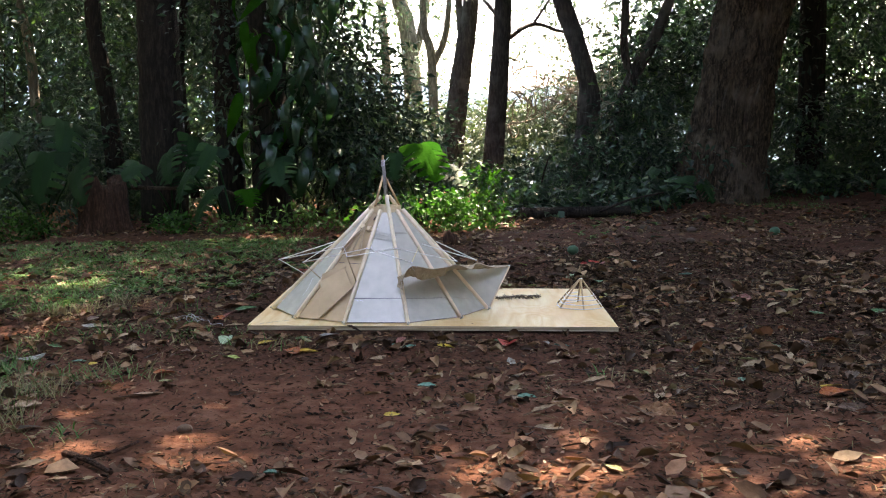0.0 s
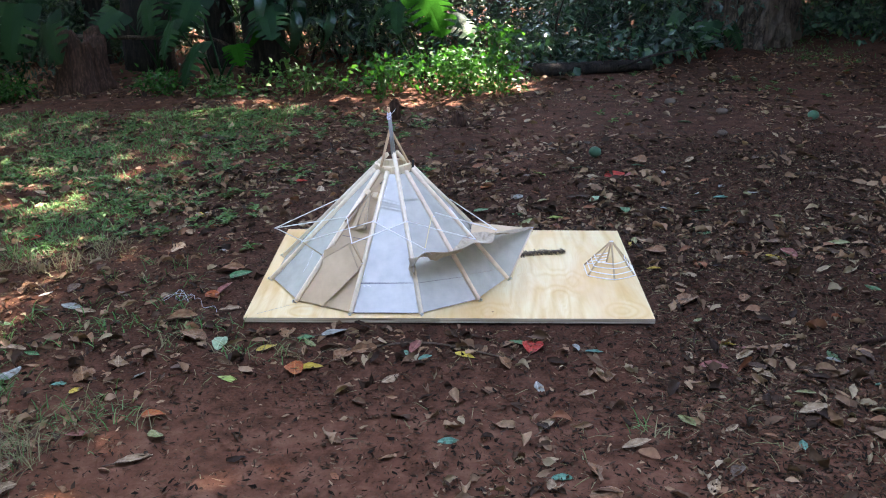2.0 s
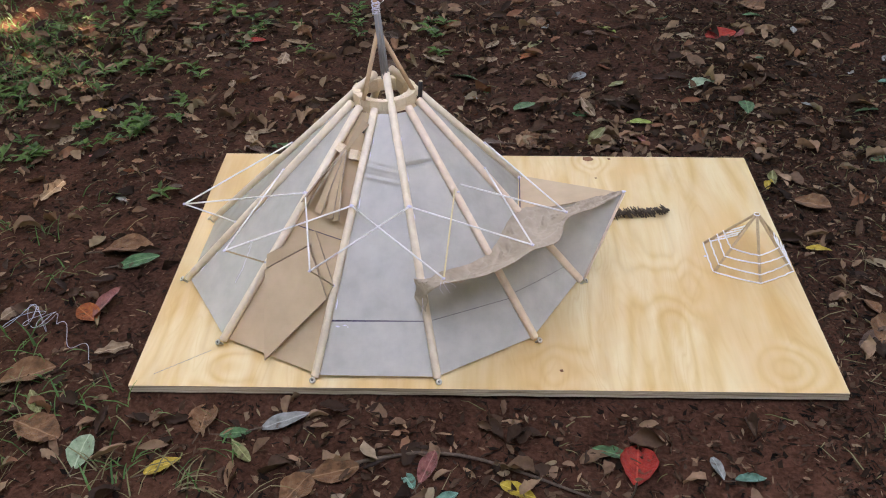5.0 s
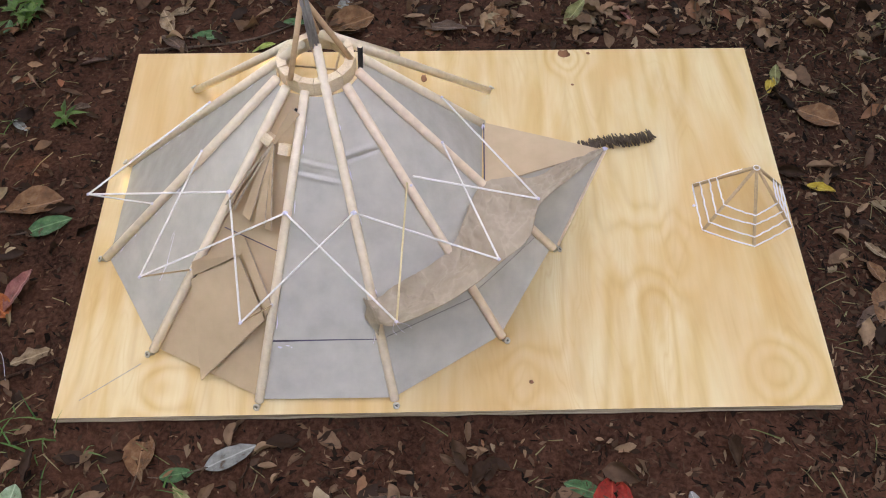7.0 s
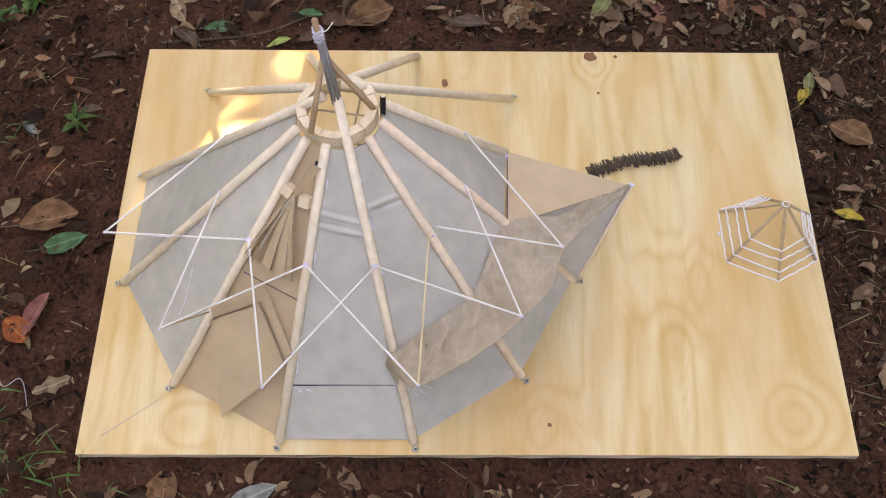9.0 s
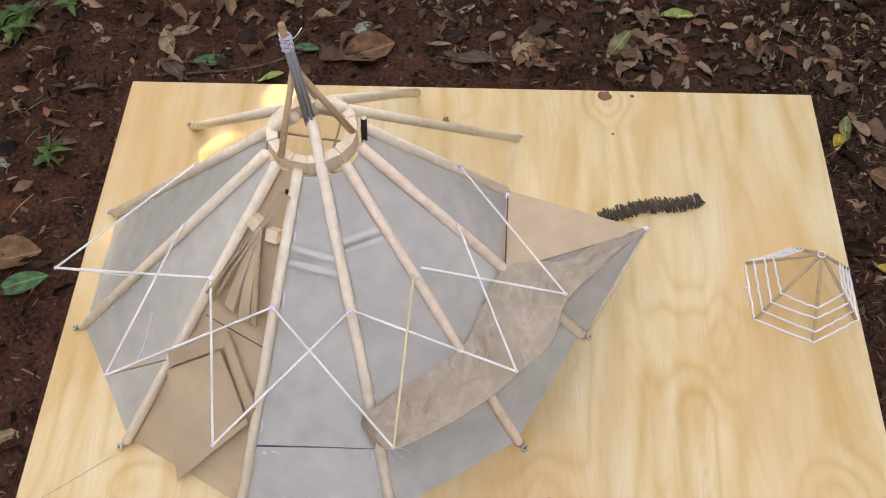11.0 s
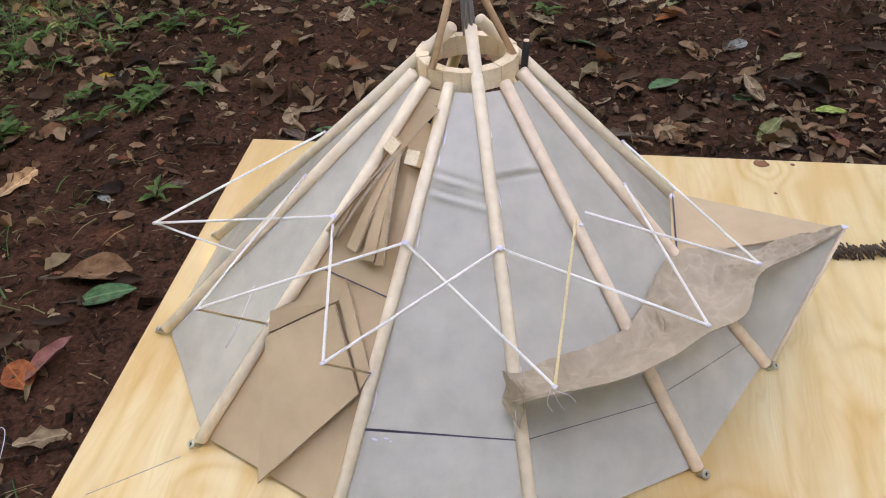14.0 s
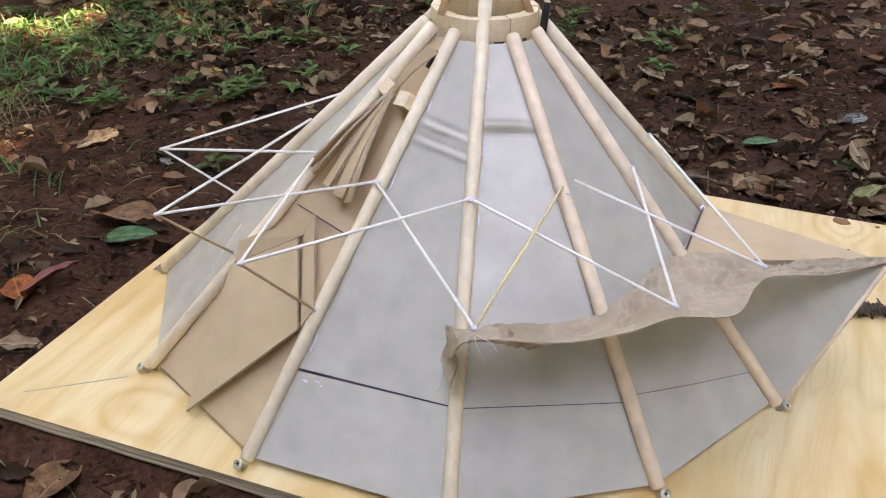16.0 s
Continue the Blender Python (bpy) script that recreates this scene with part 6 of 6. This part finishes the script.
for i, (a, b, c, r) in enumerate((((1.75, -0.14), (1.95, -0.09), (2.2, -0.02), 0.006), ((0.32, -0.17), (0.55, -0.13), (0.80, -0.22), 0.0035), ((-0.12, -1.15), (-0.05, -1.2), (0.02, -1.26), 0.008), ((-0.1, -1.2), (-0.02, -1.13), (0.0, -1.05), 0.006), ((-0.35, -1.45), (-0.2, -1.42), (-0.05, -1.45), 0.006),
                                   ((-0.6, 0.1), (-0.4, 0.3), (-0.25, 0.42), 0.004), ((0.95, 1.62), (1.15, 1.66), (1.5, 1.62), 0.005), ((0.0, 0.86), (0.2, 0.88), (0.33, 0.95), 0.003), ((-0.25, -0.02), (-0.15, 0.06), (-0.02, 0.12), 0.004), ((1.34, 0.0), (1.30, -0.2), (1.37, -0.4), 0.003))):
    pts = [(*p, float(ground_z(*p)) + r + 0.004 * (j == 1)) for j, p in enumerate((a, b, c))]
    s = part("fallen_stick", *tube(spline(pts, 14), np.linspace(r, r * 0.55, 14), 7, 0.1, i), MAT["twig" if i % 3 == 1 else "stump"])
    tagged(s, "thin brown fallen stick lying on the soil", "stick", "fallen sticks")

# ---- litter, grass and weeds ----
r5 = np.random.default_rng(90)


def spread(n, lo, hi, power=1.0):
    """Random places on the plan, thicker towards the board."""
    return np.c_[lo[0] + (hi[0] - lo[0]) * r5.random(n), lo[1] + (hi[1] - lo[1]) * r5.random(n) ** power]


def off_board(p, gap=0.0):
    return (p[:, 0] < -0.012 - gap) | (p[:, 0] > 1.232 + gap) | (p[:, 1] < -gap) | (p[:, 1] > 0.824 + gap)


def bare(p):
    """The trodden patch before the board."""
    e = np.hypot((p[:, 0] - 0.20) / 0.50, (p[:, 1] + 0.80) / 0.40) + 0.5 * (lattice(p[:, 0], p[:, 1], 0.2, 61) - 0.5)
    return 1 - step(e, 0.7, 1.15)


def on_ground(p, lift):
    return np.c_[p, ground_z(p[:, 0], p[:, 1]) + lift]


p = np.concatenate([spread(21000, (-1.2, -1.6), (2.4, 1.8)), spread(52000, (-3.5, -2.2), (5.0, 4.6)), spread(5000, (-4.5, 2.0), (6.5, 6.5)), spread(2600, (-1.7, -1.5), (-0.1, -0.15)), spread(5200, (-2.4, -0.3), (0.5, 3.3))])
p = p[off_board(p, 0.035)]
p = p[r5.random(len(p)) < (0.85 - (0.38 - 0.24 * ((p[:, 0] > 1.25) | (p[:, 1] > 0.84))) * ((p[:, 0] > -1.1) & (p[:, 0] < 2.3) & (p[:, 1] > -1.2) & (p[:, 1] < 1.8)) - 0.12 * ((p[:, 0] > -1.1) & (p[:, 0] < 0.3) & (p[:, 1] > -1.2) & (p[:, 1] < 1.8))) * (1 - 0.88 * bare(p)) * (1 - 0.6 * step(-p[:, 1], 0.1, 0.6) * step(p[:, 0], -0.5, -0.1) * (1 - step(p[:, 0], 0.40, 0.85))) * (1 - 0.5 * step(-p[:, 0], -0.1, 0.1) * step(1.6 - p[:, 1], 0, 0.5) * step(p[:, 1], -0.2, 0.1)) * (0.25 + 0.75 * step(lattice(p[:, 0], p[:, 1], 0.35, 62), 0.2, 0.7))]
n = len(p)
ang = r5.random(n) * 2 * np.pi
L = 0.014 + 0.054 * r5.random(n) ** 2.8
D = np.c_[np.cos(ang), np.sin(ang), 0.22 * r5.standard_normal(n)]
N = np.c_[0.42 * r5.standard_normal((n, 2)), np.ones(n)]
W, lift, curl = L * (0.34 + 0.36 * r5.random(n)), 0.002 + 0.010 * r5.random(n), 0.3 + 1.6 * r5.random(n) ** 2
kind = r5.choice(4, n, p=(0.48, 0.10, 0.34, 0.08))
close = (p[:, 0] > -1.0) & (p[:, 0] < 2.2) & (p[:, 1] > -0.95) & (p[:, 1] < 1.75)
W, L = np.where(close, W * 0.74, W), np.where(close, L * 0.9, L)
fine = (p[:, 0] > 1.25) & (L < 0.045)
W, L = np.where(fine, W * 0.75, W), np.where(fine, L * 0.72, L)


def crumpled(seed):
    """A dry leaf: ragged edge, cupped, bent and twisted."""
    r = np.random.default_rng(seed)
    v = []
    bend, cup, twist, side = 0.45 * r.standard_normal(), 0.08 + 0.26 * r.random(), 0.5 * r.standard_normal(), 0.16 * r.standard_normal()
    for i in range(8):
        t = i / 7
        w = math.sin(math.pi * (0.03 + 0.94 * t)) ** (0.9 + 0.12 * r.standard_normal()) * 0.5
        for q in (-1, -0.5, 0, 0.5, 1):
            e = w * q * (1 + (0.10 * r.standard_normal() if abs(q) == 1 else 0))
            v.append((t, e + side * math.sin(math.pi * t), 0.05 + cup * q * q * (4 * t * (1 - t)) + bend * ((t - 0.5) ** 2 - 0.1) + twist * q * (t - 0.5) * 0.5 + 0.03 * r.standard_normal()))
    f = []
    for i in range(7):
        for j in range(4):
            a, b, c, d = i * 5 + j, (i + 1) * 5 + j, (i + 1) * 5 + j + 1, i * 5 + j + 1
            f += [(a, b, c), (a, c, d)]
    return np.array(v), np.array(f)


vs, fs, at = [], [], 0
for k in range(14):
    s = close & (np.arange(n) % 14 == k)
    v, f = scatter(crumpled(200 + k), on_ground(p, lift)[s], D[s], N[s], L[s], W[s], curl[s] * 0.8)
    vs.append(v)
    fs.append(f + at)
    at += len(v)
for k in range(4):
    s = (kind == k) & ~close
    v, f = scatter(LITTER[k], on_ground(p, lift)[s], D[s], N[s], L[s], W[s], curl[s])
    vs.append(v)
    fs.append(f + at)
    at += len(v)
v, f = np.concatenate(vs), np.concatenate(fs)
tagged(part("leaf_litter", v, f, MAT["litter"], smooth=True), "dry brown fallen leaves strewn over the soil", "leaf litter", kind="stuff")

p = np.concatenate([spread(130000, (-1.3, -1.6), (2.5, 1.9)), spread(90000, (1.15, -1.0), (2.6, 2.2)), spread(80000, (-3.0, -2.2), (5.0, 4.8))])
p = p[off_board(p, 0.0)]
p = p[r5.random(len(p)) < (1 - 0.2 * bare(p)) * (0.75 + 0.25 * step(p[:, 0], -0.6, 0.6))]
n = len(p)
ang = r5.random(n) * 2 * np.pi
L = 0.004 + 0.021 * r5.random(n) ** 2.0
D = np.c_[np.cos(ang), np.sin(ang), 0.22 * r5.standard_normal(n)]
N = np.c_[0.45 * r5.standard_normal((n, 2)), np.ones(n)]
W = np.where(r5.random(n) < 0.5, L * (0.08 + 0.08 * r5.random(n)), L * (0.22 + 0.40 * r5.random(n)))
v, f = scatter(CHIP, on_ground(p, 0.001 + 0.004 * r5.random(n)), D, N, L, W)
tagged(part("mulch", v, f, MAT["mulch"], smooth=False), "fine brown bits of bark, twig and leaf", "mulch", kind="stuff")

# fine straws and needles
p = np.concatenate([spread(4200, (-2.0, -1.8), (3.2, 3.6)), spread(1500, (1.15, -0.8), (2.4, 1.8))])
p = p[off_board(p, 0.02)]
p = p[r5.random(len(p)) < 1 - 0.9 * bare(p)]
n = len(p)
ang = r5.random(n) * 2 * np.pi
L = 0.02 + 0.07 * r5.random(n) ** 2
v, f = scatter(BLADE, on_ground(p, 0.006), np.c_[np.cos(ang), np.sin(ang), 0.10 * r5.standard_normal(n)], np.c_[0.3 * r5.standard_normal((n, 2)), np.ones(n)], L, 0.0012 + 0.0012 * r5.random(n))
tagged(part("straws", v, f, MAT["dry_grass"], smooth=False), "dry straws and needles scattered on the soil", "straw", kind="stuff")


def tufts(name, centres, per, height, mat, label, wide=0.0035, spread_r=0.03):
    c = np.repeat(np.asarray(centres, float), per, 0)
    n = len(c)
    q = c + spread_r * r5.standard_normal((n, 2))
    ok = off_board(q, 0.01)
    q = q[ok]
    n = len(q)
    a = r5.random(n) * 2 * np.pi
    lean = 0.4 + 1.3 * r5.random(n)
    D = np.c_[np.cos(a) * lean, np.sin(a) * lean, np.ones(n)]
    N = np.c_[-np.cos(a), -np.sin(a), lean]
    L = height * (0.5 + 0.8 * r5.random(n))
    v, f = scatter(BLADE, on_ground(q, -0.002), D, N, L, wide * (0.7 + 0.6 * r5.random(n)))
    tagged(part(name, v, f, MAT[mat], smooth=False), label, "grass", kind="stuff")


g = np.concatenate([spread(7800, (-3.6, -0.7), (-0.25, 3.6)), spread(900, (-0.9, 1.2), (0.6, 3.5)), spread(500, (-1.0, -1.3), (0.1, 0.1)), spread(900, (3.0, 4.3), (7.0, 6.2))])
mask = step(lattice(g[:, 0], g[:, 1], 0.5, 64) + 0.30 * step(-g[:, 0], 0.3, 1.4) - 0.35 * step(g[:, 0], -0.6, 0.2) * (g[:, 1] < 3.8), 0.44, 0.80)
g = g[r5.random(len(g)) < 0.75 * mask * (1 - 0.8 * step(g[:, 0], -1.3, -0.9) * step(0.45 - g[:, 1], 0, 0.15))]
tufts("grass", g, 9, 0.045, "grass", "short patchy green grass on reddish soil")
lf = np.concatenate([spread(330, (-1.5, -0.85), (-0.55, -0.2)), spread(60, (-0.62, -1.2), (-0.15, -0.4))])
tufts("grass", lf[lattice(lf[:, 0], lf[:, 1], 0.25, 69) > 0.42], 10, 0.05, "grass", "thin green grass on trodden soil", 0.003)
ls = np.concatenate([spread(200, (-1.2, -1.3), (-0.25, -0.4)), spread(36, (-1.05, 0.35), (-0.55, 0.8))])
tufts("dry_grass", ls[lattice(ls[:, 0], ls[:, 1], 0.25, 70) > 0.45], 12, 0.075, "dry_grass", "flattened dry pale grass", 0.0022, 0.03)
tufts("dry_tufts", [(-0.40, -0.55), (-0.46, -0.60), (-0.35, -0.62), (-0.50, -0.52), (-0.22, -0.45), (-0.30, -0.50), (-0.12, -0.55), (0.02, -0.18), (0.10, -0.20), (-0.20, -0.10), (-0.45, -0.62), (0.20, -0.22), (1.10, -0.62), (-0.25, -0.60)], 9, 0.07, "dry_grass", "dry pale grass tufts", 0.003, 0.025)
tufts("green_tufts", [(0.13, -0.22), (0.02, -0.16), (-0.18, -0.14), (-0.40, -0.05), (-0.22, 0.10), (-0.30, 0.16), (-0.38, 0.24), (-0.26, 0.34), (-0.42, 0.36), (-0.33, 0.48), (-0.46, 0.55), (-0.28, 0.62), (-0.52, 0.18), (-0.55, 0.42), (-0.55, -0.30), (-0.6, -0.36), (1.08, -0.60), (0.20, -0.13), (-0.35, 0.02)], 8, 0.055, "grass", "small green grass tufts", 0.003, 0.022)

c = np.concatenate([spread(45, (-0.75, 0.0), (-0.12, 0.95)), spread(900, (-2.8, 0.3), (-0.12, 3.5)), spread(100, (-0.2, 0.95), (0.5, 3.2)), spread(60, (1.2, 2.6), (4.0, 4.6))])
c = c[lattice(c[:, 0], c[:, 1], 0.55, 66) > np.where((c[:, 0] > -1.05) & (c[:, 1] < 1.7), 0.61, 0.38)]
q = np.repeat(c, 8, 0)
n = len(q)
a = np.tile(np.arange(8) * 0.785, len(c)) + r5.random(n)
D = np.c_[np.cos(a), np.sin(a), 0.15 + 0.4 * r5.random(n)]
v, f = scatter(LEAF, on_ground(q, 0.004 + 0.02 * r5.random(n)), D, np.c_[-0.3 * np.cos(a), -0.3 * np.sin(a), np.ones(n)], 0.018 + 0.034 * r5.random(n), 0.008 + 0.012 * r5.random(n))
tagged(part("ground_weeds", v, f, MAT["weed"], smooth=False), "small broad-leaved green weeds on the soil", "weeds", kind="stuff")
